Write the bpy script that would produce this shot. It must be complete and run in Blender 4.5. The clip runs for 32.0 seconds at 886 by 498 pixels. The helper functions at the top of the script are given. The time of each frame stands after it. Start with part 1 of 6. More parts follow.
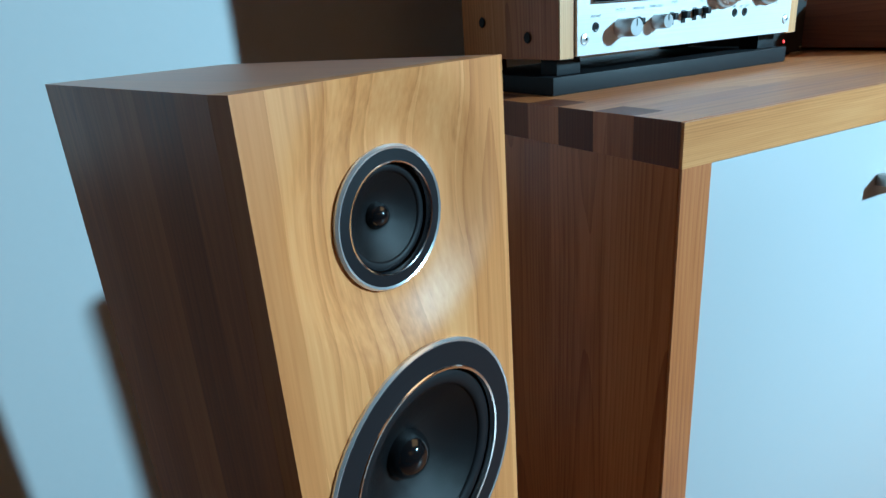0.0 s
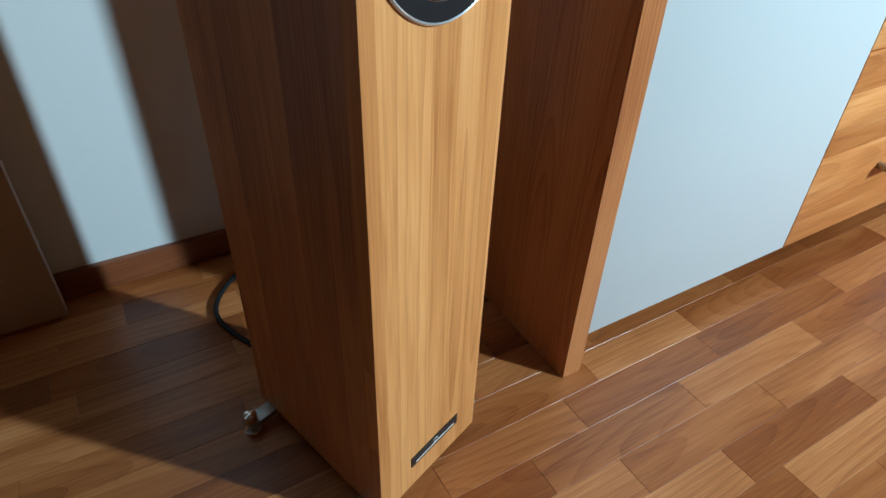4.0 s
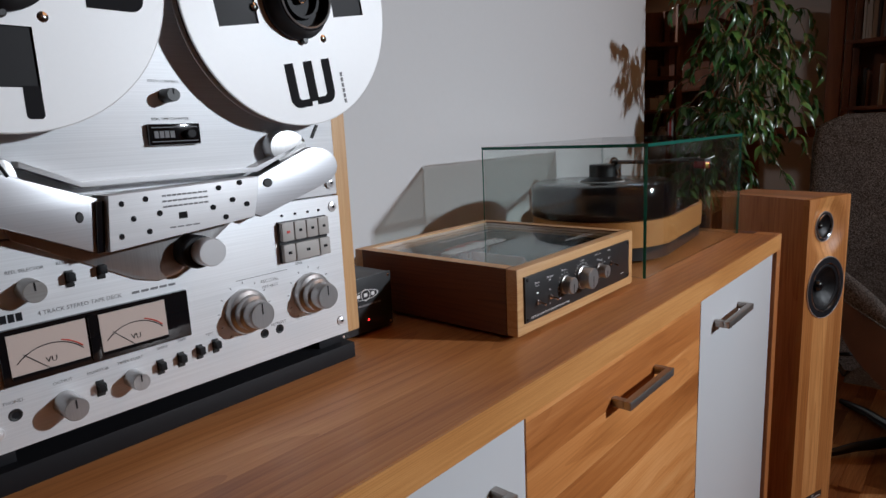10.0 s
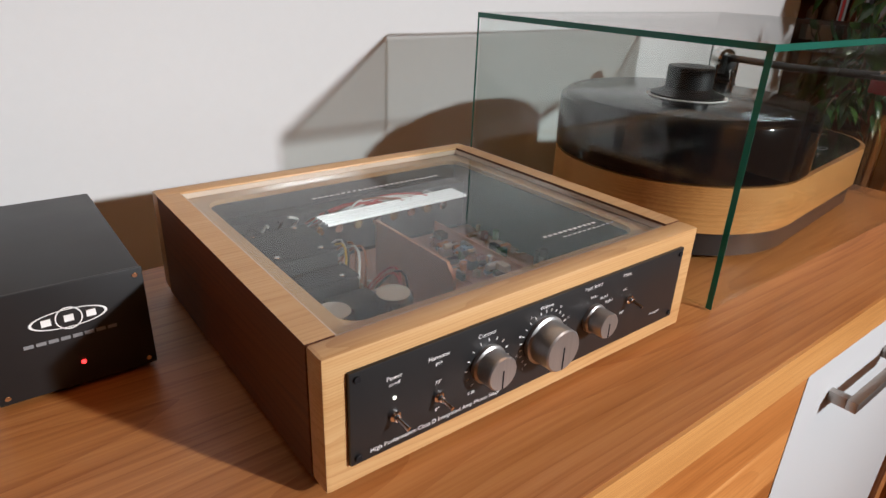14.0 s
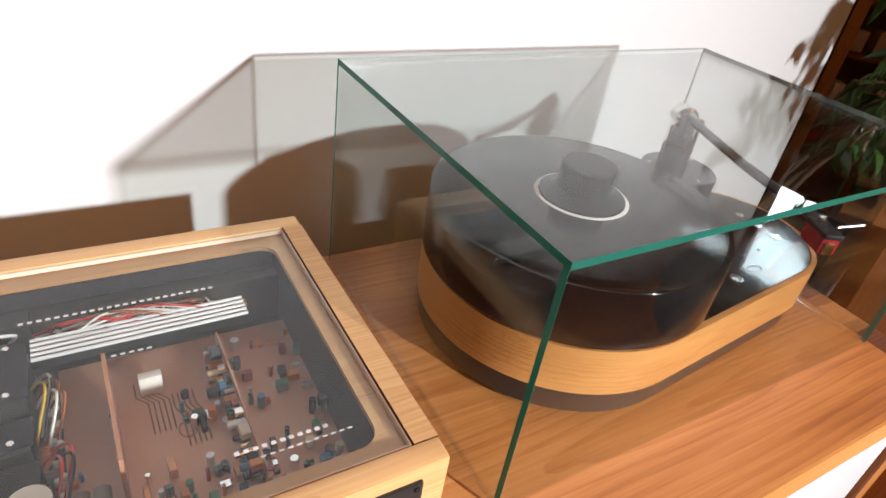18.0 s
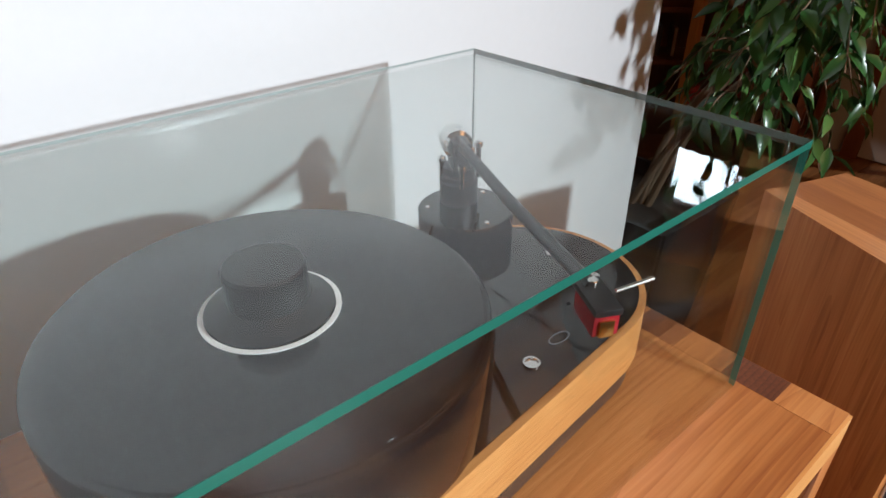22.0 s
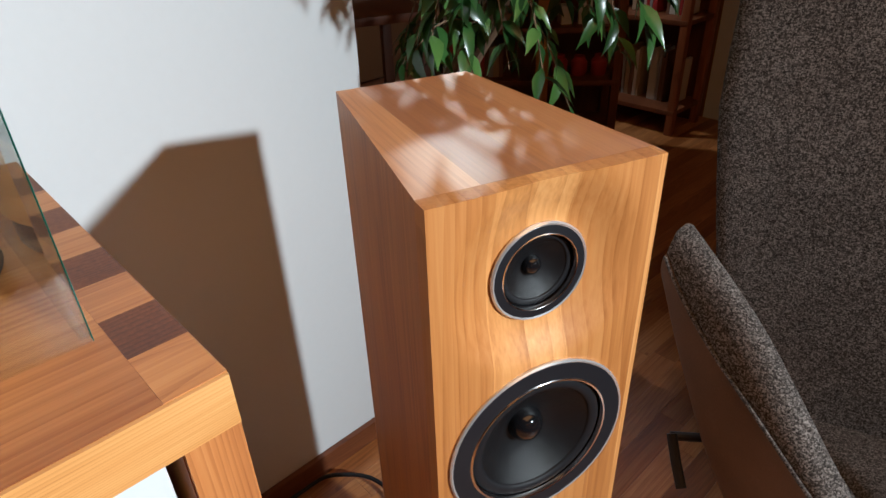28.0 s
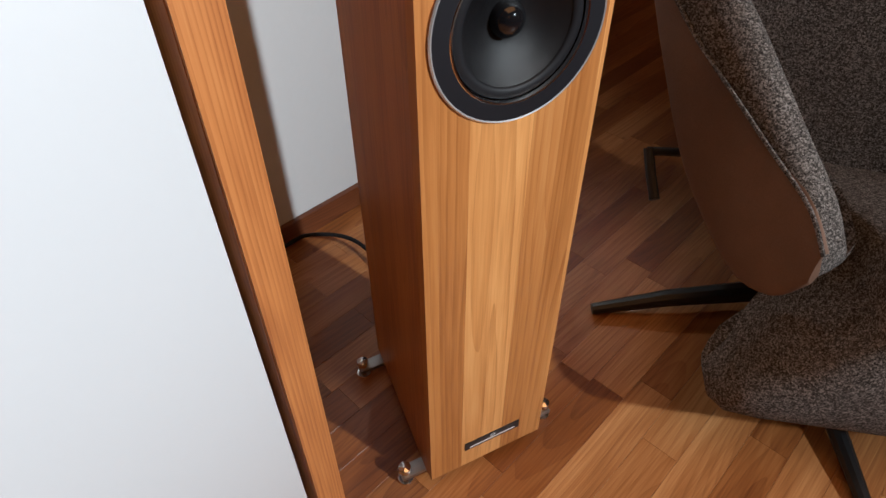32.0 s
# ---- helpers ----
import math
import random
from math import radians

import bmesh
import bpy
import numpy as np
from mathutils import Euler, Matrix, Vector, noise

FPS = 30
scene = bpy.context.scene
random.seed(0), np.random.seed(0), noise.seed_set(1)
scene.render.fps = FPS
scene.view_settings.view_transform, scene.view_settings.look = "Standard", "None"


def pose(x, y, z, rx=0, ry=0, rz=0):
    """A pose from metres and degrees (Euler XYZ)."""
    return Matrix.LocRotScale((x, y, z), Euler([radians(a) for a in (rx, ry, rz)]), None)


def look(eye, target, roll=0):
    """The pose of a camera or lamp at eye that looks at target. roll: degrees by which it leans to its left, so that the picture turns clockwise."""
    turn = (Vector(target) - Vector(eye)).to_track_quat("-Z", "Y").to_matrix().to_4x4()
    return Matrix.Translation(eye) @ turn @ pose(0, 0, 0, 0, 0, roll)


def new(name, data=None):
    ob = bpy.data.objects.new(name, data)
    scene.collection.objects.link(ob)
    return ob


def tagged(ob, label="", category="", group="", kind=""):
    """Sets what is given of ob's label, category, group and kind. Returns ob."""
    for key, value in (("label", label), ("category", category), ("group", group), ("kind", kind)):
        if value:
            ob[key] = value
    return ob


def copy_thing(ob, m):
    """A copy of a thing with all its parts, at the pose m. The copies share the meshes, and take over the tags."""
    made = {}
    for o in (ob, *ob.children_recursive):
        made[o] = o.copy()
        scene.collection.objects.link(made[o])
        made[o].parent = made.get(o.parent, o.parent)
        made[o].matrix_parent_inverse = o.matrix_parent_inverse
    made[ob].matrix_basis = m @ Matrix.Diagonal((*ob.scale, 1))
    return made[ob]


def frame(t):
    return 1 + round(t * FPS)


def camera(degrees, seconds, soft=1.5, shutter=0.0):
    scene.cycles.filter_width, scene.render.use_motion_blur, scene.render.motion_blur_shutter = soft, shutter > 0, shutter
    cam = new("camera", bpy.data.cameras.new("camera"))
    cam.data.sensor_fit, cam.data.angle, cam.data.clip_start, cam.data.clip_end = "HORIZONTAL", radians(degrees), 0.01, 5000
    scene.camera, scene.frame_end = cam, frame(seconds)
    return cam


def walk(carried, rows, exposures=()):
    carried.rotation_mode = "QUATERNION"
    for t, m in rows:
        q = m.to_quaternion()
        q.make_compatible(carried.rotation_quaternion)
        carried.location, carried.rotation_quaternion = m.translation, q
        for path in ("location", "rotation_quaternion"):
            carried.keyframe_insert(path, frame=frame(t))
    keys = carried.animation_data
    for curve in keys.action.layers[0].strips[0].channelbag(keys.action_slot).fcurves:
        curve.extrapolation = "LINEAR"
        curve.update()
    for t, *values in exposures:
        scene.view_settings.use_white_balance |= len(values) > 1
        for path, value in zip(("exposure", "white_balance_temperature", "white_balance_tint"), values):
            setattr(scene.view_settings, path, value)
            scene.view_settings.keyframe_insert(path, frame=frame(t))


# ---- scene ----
cam = camera(71.0, 32.0)
PATH = [
    (0, (0.018, 0.04, 0.975), (0.896, 1.699, 0.287), -4.3),
    (0.5, (0.005, 0.002, 0.939), (0.909, 1.691, 0.367), -2.9),
    (1, (-0.038, -0.032, 0.912), (0.916, 1.634, 0.35), -2.1),
    (1.5, (-0.067, -0.063, 0.879), (0.915, 1.578, 0.292), -3.1),
    (2, (-0.098, -0.088, 0.854), (0.856, 1.484, 0.067), -1.2),
    (2.5, (-0.117, -0.091, 0.818), (0.779, 1.405, -0.162), 0.7),
    (4.5, (-0.086, -0.094, 0.772), (0.758, 1.258, -0.437), 2.1),
    (5, (-0.033, -0.103, 0.87), (0.967, 1.306, -0.138), -0.2),
    (5.5, (0.011, -0.07, 0.966), (1.131, 1.402, 0.207), -0.4),
    (6, (0.028, -0.044, 1.041), (1.231, 1.483, 0.573), -2.7),
    (6.5, (0.041, -0.015, 1.096), (1.272, 1.521, 0.739), -2.2),
    (7, (0.065, -0.015, 1.147), (1.279, 1.557, 0.915), -2.3),
    (7.5, (0.097, -0.013, 1.174), (1.349, 1.542, 1.047), -3.0),
    (8, (0.123, -0.02, 1.194), (1.404, 1.512, 1.106), -2.4),
    (8.5, (0.148, -0.016, 1.192), (1.458, 1.488, 1.038), -2.8),
    (9, (0.201, -0.027, 1.191), (1.558, 1.424, 0.961), -2.2),
    (9.5, (0.296, -0.015, 1.181), (1.717, 1.359, 0.877), -3.3),
    (10, (0.412, 0.014, 1.172), (1.882, 1.318, 0.799), -2.7),
    (10.5, (0.5, 0.036, 1.162), (1.966, 1.34, 0.774), -1.8),
    (11, (0.589, 0.027, 1.144), (1.949, 1.443, 0.759), -2.6),
    (11.5, (0.698, -0.002, 1.116), (1.903, 1.548, 0.732), -1.6),
    (12, (0.767, -0.009, 1.099), (1.897, 1.594, 0.706), 0.3),
    (12.5, (0.825, 0.015, 1.097), (1.984, 1.588, 0.669), 0.3),
    (13, (0.906, 0.08, 1.126), (2.142, 1.574, 0.638), -0.3),
    (13.5, (0.943, 0.158, 1.147), (2.115, 1.629, 0.466), 1.0),
    (14, (0.958, 0.224, 1.175), (2.098, 1.653, 0.365), 2.5),
    (14.5, (0.964, 0.276, 1.211), (2.058, 1.647, 0.25), 4.5),
    (16.5, (1.022, 0.35, 1.276), (2.084, 1.506, 0.037), 12.3),
    (17, (1.028, 0.323, 1.288), (2.143, 1.53, 0.148), 10.9),
    (17.5, (1.133, 0.282, 1.318), (2.127, 1.626, 0.219), 9.4),
    (18, (1.258, 0.266, 1.331), (2.212, 1.642, 0.237), 9.4),
    (18.5, (1.334, 0.31, 1.333), (2.383, 1.603, 0.225), 10.0),
    (19, (1.397, 0.386, 1.353), (2.564, 1.547, 0.217), 7.6),
    (19.5, (1.444, 0.406, 1.36), (2.668, 1.469, 0.187), 7.4),
    (20, (1.489, 0.412, 1.373), (2.668, 1.457, 0.141), 5.8),
    (20.5, (1.53, 0.415, 1.361), (2.729, 1.44, 0.132), 4.6),
    (21, (1.564, 0.393, 1.355), (2.769, 1.532, 0.235), 2.6),
    (21.5, (1.574, 0.357, 1.319), (2.732, 1.55, 0.207), 1.3),
    (22, (1.564, 0.321, 1.307), (2.661, 1.629, 0.264), -0.4),
    (22.5, (1.539, 0.274, 1.263), (2.630, 1.688, 0.363), -0.7),
    (23, (1.516, 0.231, 1.238), (2.601, 1.696, 0.413), -1.6),
    (23.5, (1.511, 0.166, 1.221), (2.604, 1.678, 0.491), -1.2),
    (24, (1.516, 0.105, 1.202), (2.627, 1.622, 0.516), -1.2),
    (24.5, (1.572, 0.057, 1.164), (2.805, 1.470, 0.465), -1.1),
    (25, (1.704, 0.065, 1.138), (3.058, 1.33, 0.384), -1.8),
    (25.4, (1.805, 0.099, 1.15), (3.165, 1.254, 0.248), -1.6),
    (27.5, (1.997, 0.112, 1.168), (3.206, 1.309, 0.117), 0.6),
    (28, (2.007, 0.101, 1.127), (3.181, 1.356, 0.104), -2.0),
    (28.5, (2.001, 0.088, 1.092), (3.197, 1.343, 0.095), -2.8),
    (29, (1.979, 0.087, 1.041), (3.238, 1.291, 0.057), -1.8),
    (29.5, (1.945, 0.1, 0.98), (3.233, 1.213, -0.07), -2.9),
    (30, (1.908, 0.077, 0.902), (3.188, 1.096, -0.25), -1.6),
    (30.5, (1.897, 0.064, 0.86), (3.149, 0.979, -0.403), -0.2),
    (31, (1.902, 0.047, 0.856), (3.068, 0.941, -0.502), 1.0),
    (31.5, (1.897, 0.037, 0.857), (3.029, 0.959, -0.51), 0.8),
    (32, (1.917, 0.021, 0.918), (2.972, 1.052, -0.433), -0.5),
]

EXPOSURES = [(0.0, 0.14, 4050, -24.0), (2.5, 0.32, 4400, -11.0), (4.5, 0.34, 4800, -17.0), (6.0, -0.20, 5000, -9.0), (6.5, -0.24, 5300, -5.0), (9.0, -0.95, 5550, 4.0), (11.0, -1.12, 5950, 9.0), (13.0, -0.54, 6150, 8.0), (14.5, -0.28, 6200, 9.0),
             (17.0, 0.40, 6250, 10.0), (20.0, 0.34, 5950, 7.0), (25.0, -0.07, 5600, 1.0), (28.0, 0.10, 5600, 0.0), (32.0, -0.03, 5750, 3.0)]
walk(cam, [(t, look(eye, target, roll)) for t, eye, target, roll in PATH], EXPOSURES)

# ---- world and light ----
WALL = 0.985         # face of the wall behind the sideboard
EDGE = 2.650         # where that wall ends
CEIL = 2.55
HIGH = 3.15          # ceiling of the room beyond
world = bpy.data.worlds.new("world")
scene.world = world
world.use_nodes = True
sky = world.node_tree.nodes.new("ShaderNodeTexSky")
sky.sky_type, sky.sun_disc = "NISHITA", False
sky.sun_elevation, sky.sun_rotation = radians(20), radians(170)
world.node_tree.links.new(sky.outputs[0], world.node_tree.nodes["Background"].inputs[0])
world.node_tree.nodes["Background"].inputs[1].default_value = 0.08


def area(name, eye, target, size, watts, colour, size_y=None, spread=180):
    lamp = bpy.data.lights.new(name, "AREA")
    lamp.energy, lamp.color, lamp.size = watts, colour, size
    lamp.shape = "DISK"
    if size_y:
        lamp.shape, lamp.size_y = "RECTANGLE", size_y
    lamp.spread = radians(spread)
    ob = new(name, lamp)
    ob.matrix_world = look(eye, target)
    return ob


area("window_light", (2.72, -2.42, 2.06), (1.00, 0.9, 0.86), 0.13, 41, (1.0, 0.985, 0.965), None, 81)
# unseen warm fill, added in place of light bounced off the room
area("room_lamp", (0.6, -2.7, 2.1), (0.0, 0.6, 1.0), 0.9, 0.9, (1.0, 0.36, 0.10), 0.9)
# broad orange fill added overhead for bounce; no fixture stands there
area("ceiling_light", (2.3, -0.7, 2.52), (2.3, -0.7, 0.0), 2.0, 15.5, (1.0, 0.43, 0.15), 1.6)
area("spot_light", (4.30, 2.35, 2.20), (4.0, 1.9, 0.9), 0.06, 15.0, (1.0, 0.93, 0.84))


# ---- materials ----
class Nodes:
    def __init__(self, name):
        self.mat = bpy.data.materials.new(name)
        self.mat.use_nodes = True
        self.tree = self.mat.node_tree
        self.bsdf = self.tree.nodes["Principled BSDF"]

    def add(self, kind, **sets):
        node = self.tree.nodes.new("ShaderNode" + kind)
        for key, value in sets.items():
            if key == "op":
                node.operation = value
            elif key == "blend":
                node.data_type, node.blend_type = "RGBA", value
            elif key == "bands":
                node.wave_type, node.bands_direction = "BANDS", value
            elif key == "dims":
                node.noise_dimensions = value
        return node

    def join(self, a, b):
        self.tree.links.new(a, b)

    def value(self, socket, v):
        if isinstance(v, (int, float, tuple)):
            socket.default_value = v
        else:
            self.join(v, socket)

    def math(self, op, a, b=0.0, c=0.0):
        n = self.add("Math", op=op)
        for s, v in zip(n.inputs, (a, b, c)):
            self.value(s, v)
        return n.outputs[0]

    def noise(self, vector, scale, detail=3.0, rough=0.5, distort=0.0):
        n = self.add("TexNoise")
        self.join(vector, n.inputs["Vector"])
        n.inputs["Scale"].default_value, n.inputs["Detail"].default_value = scale, detail
        n.inputs["Roughness"].default_value, n.inputs["Distortion"].default_value = rough, distort
        return n.outputs[0]

    def ramp(self, fac, stops):
        n = self.add("ValToRGB")
        self.join(fac, n.inputs[0])
        e = n.color_ramp.elements
        while len(e) < len(stops):
            e.new(0.5)
        for el, (p, c) in zip(e, stops):
            el.position, el.color = p, (*c, 1.0)
        return n.outputs[0]

    def mix(self, blend, fac, a, b):
        n = self.add("Mix", blend=blend)
        self.value(n.inputs[0], fac)
        for s, v in ((n.inputs[6], a), (n.inputs[7], b)):
            self.value(s, (*v, 1.0) if isinstance(v, tuple) and len(v) == 3 else v)
        return n.outputs[2]

    def bump(self, height, strength, distance=0.001):
        n = self.add("Bump")
        n.inputs["Strength"].default_value, n.inputs["Distance"].default_value = strength, distance
        self.join(height, n.inputs["Height"])
        self.join(n.outputs[0], self.bsdf.inputs["Normal"])

    def coords(self):
        return self.add("TexCoord").outputs["Object"]

    def set(self, **v):
        names = {"rough": "Roughness", "metal": "Metallic", "coat": "Coat Weight", "coat_rough": "Coat Roughness", "spec": "Specular IOR Level"}
        for k, x in v.items():
            self.value(self.bsdf.inputs[names[k]], x)


def wood(name, dark, mid, light, along="x", cross="y", stave=0.0, vary=0.35, rough=0.36, ring=1.0, warp=1.0, coat=0.0, offset=0.0, figure=0.16):
    """Grain runs along one axis; staves lie side by side across another."""
    n = Nodes(name)
    sep = n.add("SeparateXYZ")
    n.join(n.coords(), sep.inputs[0])
    axis = {"x": sep.outputs[0], "y": sep.outputs[1], "z": sep.outputs[2]}
    third = ({"x", "y", "z"} - {along, cross}).pop()
    info = n.add("ObjectInfo").outputs["Random"]
    tone = None
    a, c, d = axis[along], axis[cross], axis[third]
    if offset:
        c = n.math("ADD", c, offset)
    shift = n.math("MULTIPLY", info, 37.0)
    if stave:
        idx = n.math("FLOOR", n.math("DIVIDE", c, stave))
        wn = n.add("TexWhiteNoise")
        wn.noise_dimensions = "1D"
        n.join(n.math("ADD", idx, shift), wn.inputs["W"])
        tone = wn.outputs[0]
        shift = n.math("ADD", shift, n.math("MULTIPLY", tone, 53.0))
    comb = n.add("CombineXYZ")
    n.join(n.math("ADD", n.math("MULTIPLY", a, 0.16), shift), comb.inputs[0])
    n.join(c, comb.inputs[1])
    n.join(d, comb.inputs[2])
    v = comb.outputs[0]
    cloud = n.noise(v, 9.0, 3.0, 0.55, 0.6 * warp)
    # growth rings round a heart that wanders below the surface
    drift = n.add("CombineXYZ")
    n.join(n.math("ADD", n.math("MULTIPLY", a, 0.9), shift), drift.inputs[0])
    wander = n.noise(drift.outputs[0], 1.0, 2.0, 0.45)
    heart = n.math("ADD", n.math("MULTIPLY", wander, 0.085 * warp), 0.002)
    side = c
    if stave:
        side = n.math("ADD", n.math("SUBTRACT", c, n.math("MULTIPLY", n.math("ADD", idx, 0.5), stave)), n.math("MULTIPLY", n.math("SUBTRACT", tone, 0.5), 1.6 * stave))
    else:
        side = n.math("ADD", c, n.math("MULTIPLY", n.math("SUBTRACT", info, 0.6), 0.12))
    radius = n.math("SQRT", n.math("ADD", n.math("MULTIPLY", side, side), n.math("MULTIPLY", heart, heart)))
    radius = n.math("ADD", radius, n.math("MULTIPLY", n.noise(v, 26.0, 2.0, 0.5), 0.0045))
    saw = n.math("FRACT", n.math("MULTIPLY", n.math("ADD", radius, n.math("MULTIPLY", n.math("SINE", n.math("MULTIPLY", radius, 95.0)), 0.004)), 190.0 * ring))
    bands = n.math("MULTIPLY", n.math("POWER", saw, 2.4), n.math("LESS_THAN", saw, 0.93))
    comb2 = n.add("CombineXYZ")
    n.join(n.math("ADD", n.math("MULTIPLY", a, 9.0), shift), comb2.inputs[0])
    n.join(n.math("MULTIPLY", c, 300.0), comb2.inputs[1])
    n.join(n.math("MULTIPLY", d, 300.0), comb2.inputs[2])
    fibre = n.noise(comb2.outputs[0], 1.0, 2.0, 0.6)
    f = n.math("ADD", n.math("MULTIPLY", cloud, 0.62), n.math("SUBTRACT", n.math("MULTIPLY", fibre, 0.34), n.math("MULTIPLY", bands, figure)))
    col = n.ramp(f, [(0.27, dark), (0.47, mid), (0.68, light)])
    # a few small knots
    kv = n.add("CombineXYZ")
    n.join(n.math("ADD", n.math("MULTIPLY", a, 0.55), shift), kv.inputs[0])
    n.join(c, kv.inputs[1])
    vor = n.add("TexVoronoi")
    n.join(kv.outputs[0], vor.inputs["Vector"])
    vor.inputs["Scale"].default_value = 6.0
    knot = n.add("MapRange")
    n.join(vor.outputs["Distance"], knot.inputs[0])
    knot.inputs[1].default_value, knot.inputs[2].default_value, knot.inputs[3].default_value, knot.inputs[4].default_value = 0.018, 0.045, 0.75, 0.0
    pick = n.add("SeparateColor")
    n.join(vor.outputs["Color"], pick.inputs[0])
    col = n.mix("MIX", n.math("MULTIPLY", knot.outputs[0], n.math("GREATER_THAN", pick.outputs[0], 0.62)), col, tuple(0.45 * q for q in dark))
    if tone is not None:
        k = n.math("ADD", n.math("MULTIPLY", tone, 2 * vary), 1.0 - vary)
    else:
        k = n.math("ADD", n.math("MULTIPLY", info, 2 * vary * 0.5), 1.0 - vary * 0.5)
    grey = n.add("CombineColor")
    n.join(k, grey.inputs[0])
    n.join(n.math("POWER", k, 1.45), grey.inputs[1])
    n.join(n.math("POWER", k, 2.0), grey.inputs[2])
    col = n.mix("MULTIPLY", 1.0, col, grey.outputs[0])
    n.join(col, n.bsdf.inputs["Base Color"])
    n.set(rough=n.math("ADD", n.math("MULTIPLY", cloud, 0.16), rough - 0.06), coat=coat, coat_rough=0.42)
    n.bump(n.math("ADD", fibre, n.math("MULTIPLY", bands, 0.4)), 0.12, 0.0006)
    return n.mat


def plain(name, colour, rough=0.5, metal=0.0, vary=0.12, scale=30.0, bump=0.05, coat=0.0, spec=0.5):
    n = Nodes(name)
    c = n.coords()
    big, small = n.noise(c, scale * 0.15, 3.0), n.noise(c, scale * 9.0, 2.0)
    k = n.math("ADD", n.math("MULTIPLY", big, vary * 1.4), n.math("ADD", n.math("MULTIPLY", small, vary * 0.6), 1.0 - vary))
    g = n.add("CombineColor")
    for s in g.inputs[:3]:
        n.join(k, s)
    n.join(n.mix("MULTIPLY", 1.0, colour, g.outputs[0]), n.bsdf.inputs["Base Color"])
    n.set(rough=n.math("ADD", n.math("MULTIPLY", big, rough * 0.3), rough * 0.85), metal=metal, coat=coat, spec=spec)
    if bump:
        n.bump(small, bump, 0.0005)
    return n.mat


def brushed(name, colour, axis="x", rough=0.32, metal=1.0):
    n = Nodes(name)
    m = n.add("Mapping")
    m.inputs["Scale"].default_value = {"x": (6, 900, 900), "z": (900, 900, 6), "y": (900, 6, 900)}[axis]
    n.join(n.coords(), m.inputs["Vector"])
    streak = n.noise(m.outputs[0], 1.0, 2.0)
    n.join(n.ramp(streak, [(0.3, tuple(0.9 * c for c in colour)), (0.7, colour)]), n.bsdf.inputs["Base Color"])
    n.set(metal=metal, rough=n.math("ADD", n.math("MULTIPLY", streak, 0.12), rough - 0.05))
    n.bump(streak, 0.05, 0.0003)
    return n.mat


def glass(name, tint, rough=0.0):
    n = Nodes(name)
    tree = n.tree
    clear, gloss, mixed = n.add("BsdfTransparent"), n.add("BsdfGlossy"), n.add("MixShader")
    clear.inputs[0].default_value = (*tint, 1.0)
    gloss.inputs["Roughness"].default_value = rough
    facing_ = n.add("LayerWeight").outputs["Facing"]
    n.join(n.math("ADD", n.math("MULTIPLY", n.math("POWER", facing_, 5.0), 0.94), 0.045), mixed.inputs[0])
    n.join(clear.outputs[0], mixed.inputs[1])
    n.join(gloss.outputs[0], mixed.inputs[2])
    n.join(mixed.outputs[0], tree.nodes["Material Output"].inputs["Surface"])
    return n.mat


def cut_glass(name, colour, through_colour):
    """A cut edge: a thin shine of its own, and light that comes through the sheet behind it."""
    n = Nodes(name)
    n.bsdf.inputs["Base Color"].default_value = (*colour, 1.0)
    n.set(rough=0.2)
    lit, mixed = n.add("BsdfTranslucent"), n.add("MixShader")
    lit.inputs[0].default_value = (*through_colour, 1.0)
    mixed.inputs[0].default_value = 0.28
    n.join(n.bsdf.outputs[0], mixed.inputs[1])
    n.join(lit.outputs[0], mixed.inputs[2])
    n.join(mixed.outputs[0], n.tree.nodes["Material Output"].inputs["Surface"])
    return n.mat


def glow(name, colour, strength):
    n = Nodes(name)
    n.bsdf.inputs["Base Color"].default_value = (*colour, 1.0)
    n.bsdf.inputs["Emission Color"].default_value = (*colour, 1.0)
    n.bsdf.inputs["Emission Strength"].default_value = strength
    return n.mat


CHERRY = ((0.26, 0.078, 0.020), (0.45, 0.170, 0.048), (0.57, 0.255, 0.085))
ASH = ((0.44, 0.225, 0.080), (0.57, 0.340, 0.150), (0.66, 0.440, 0.225))
PALE = ((0.40, 0.155, 0.038), (0.60, 0.272, 0.082), (0.72, 0.375, 0.135))
HONEY = ((0.36, 0.125, 0.028), (0.56, 0.225, 0.060), (0.70, 0.350, 0.125))
DARK = ((0.075, 0.020, 0.008), (0.14, 0.042, 0.014), (0.21, 0.072, 0.026))
top_wood = wood("elm_top", (0.30, 0.098, 0.024), (0.47, 0.190, 0.055), (0.60, 0.285, 0.098), "x", "y", 0.094, 0.17, 0.38, 0.75, 1.5, figure=0.14)
edge_wood = wood("elm_edge", (0.42, 0.178, 0.046), (0.60, 0.292, 0.090), (0.72, 0.400, 0.150), "x", "z", 0.0, 0.10, 0.38, 2.2, 0.8)
side_wood = wood("elm_side", *CHERRY, "z", "y", 0.085, 0.12, 0.38)
face_wood = wood("elm_frame", *CHERRY, "z", "x", 0.0, 0.12, 0.4)
drawer_wood = wood("elm_drawer", *HONEY, "x", "z", 0.064, 0.24, 0.36, 0.6, 2.0, figure=0.09)
end_wood = wood("end_grain", *DARK, "z", "y", 0.0, 0.15, 0.5, 1.5, 1.0)
spk_front = wood("speaker_front_wood", *PALE, "z", "x", 0.034, 0.28, 0.42, 1.1, 0.55, offset=0.011, figure=0.16)
spk_side = wood("speaker_side_wood", *CHERRY, "z", "y", 0.052, 0.22, 0.4, figure=0.09)
spk_top = wood("speaker_top_wood", *CHERRY, "y", "x", 0.048, 0.26, 0.45, coat=1.0, figure=0.08)
spk_top.node_tree.nodes["Principled BSDF"].inputs["Coat IOR"].default_value = 1.9
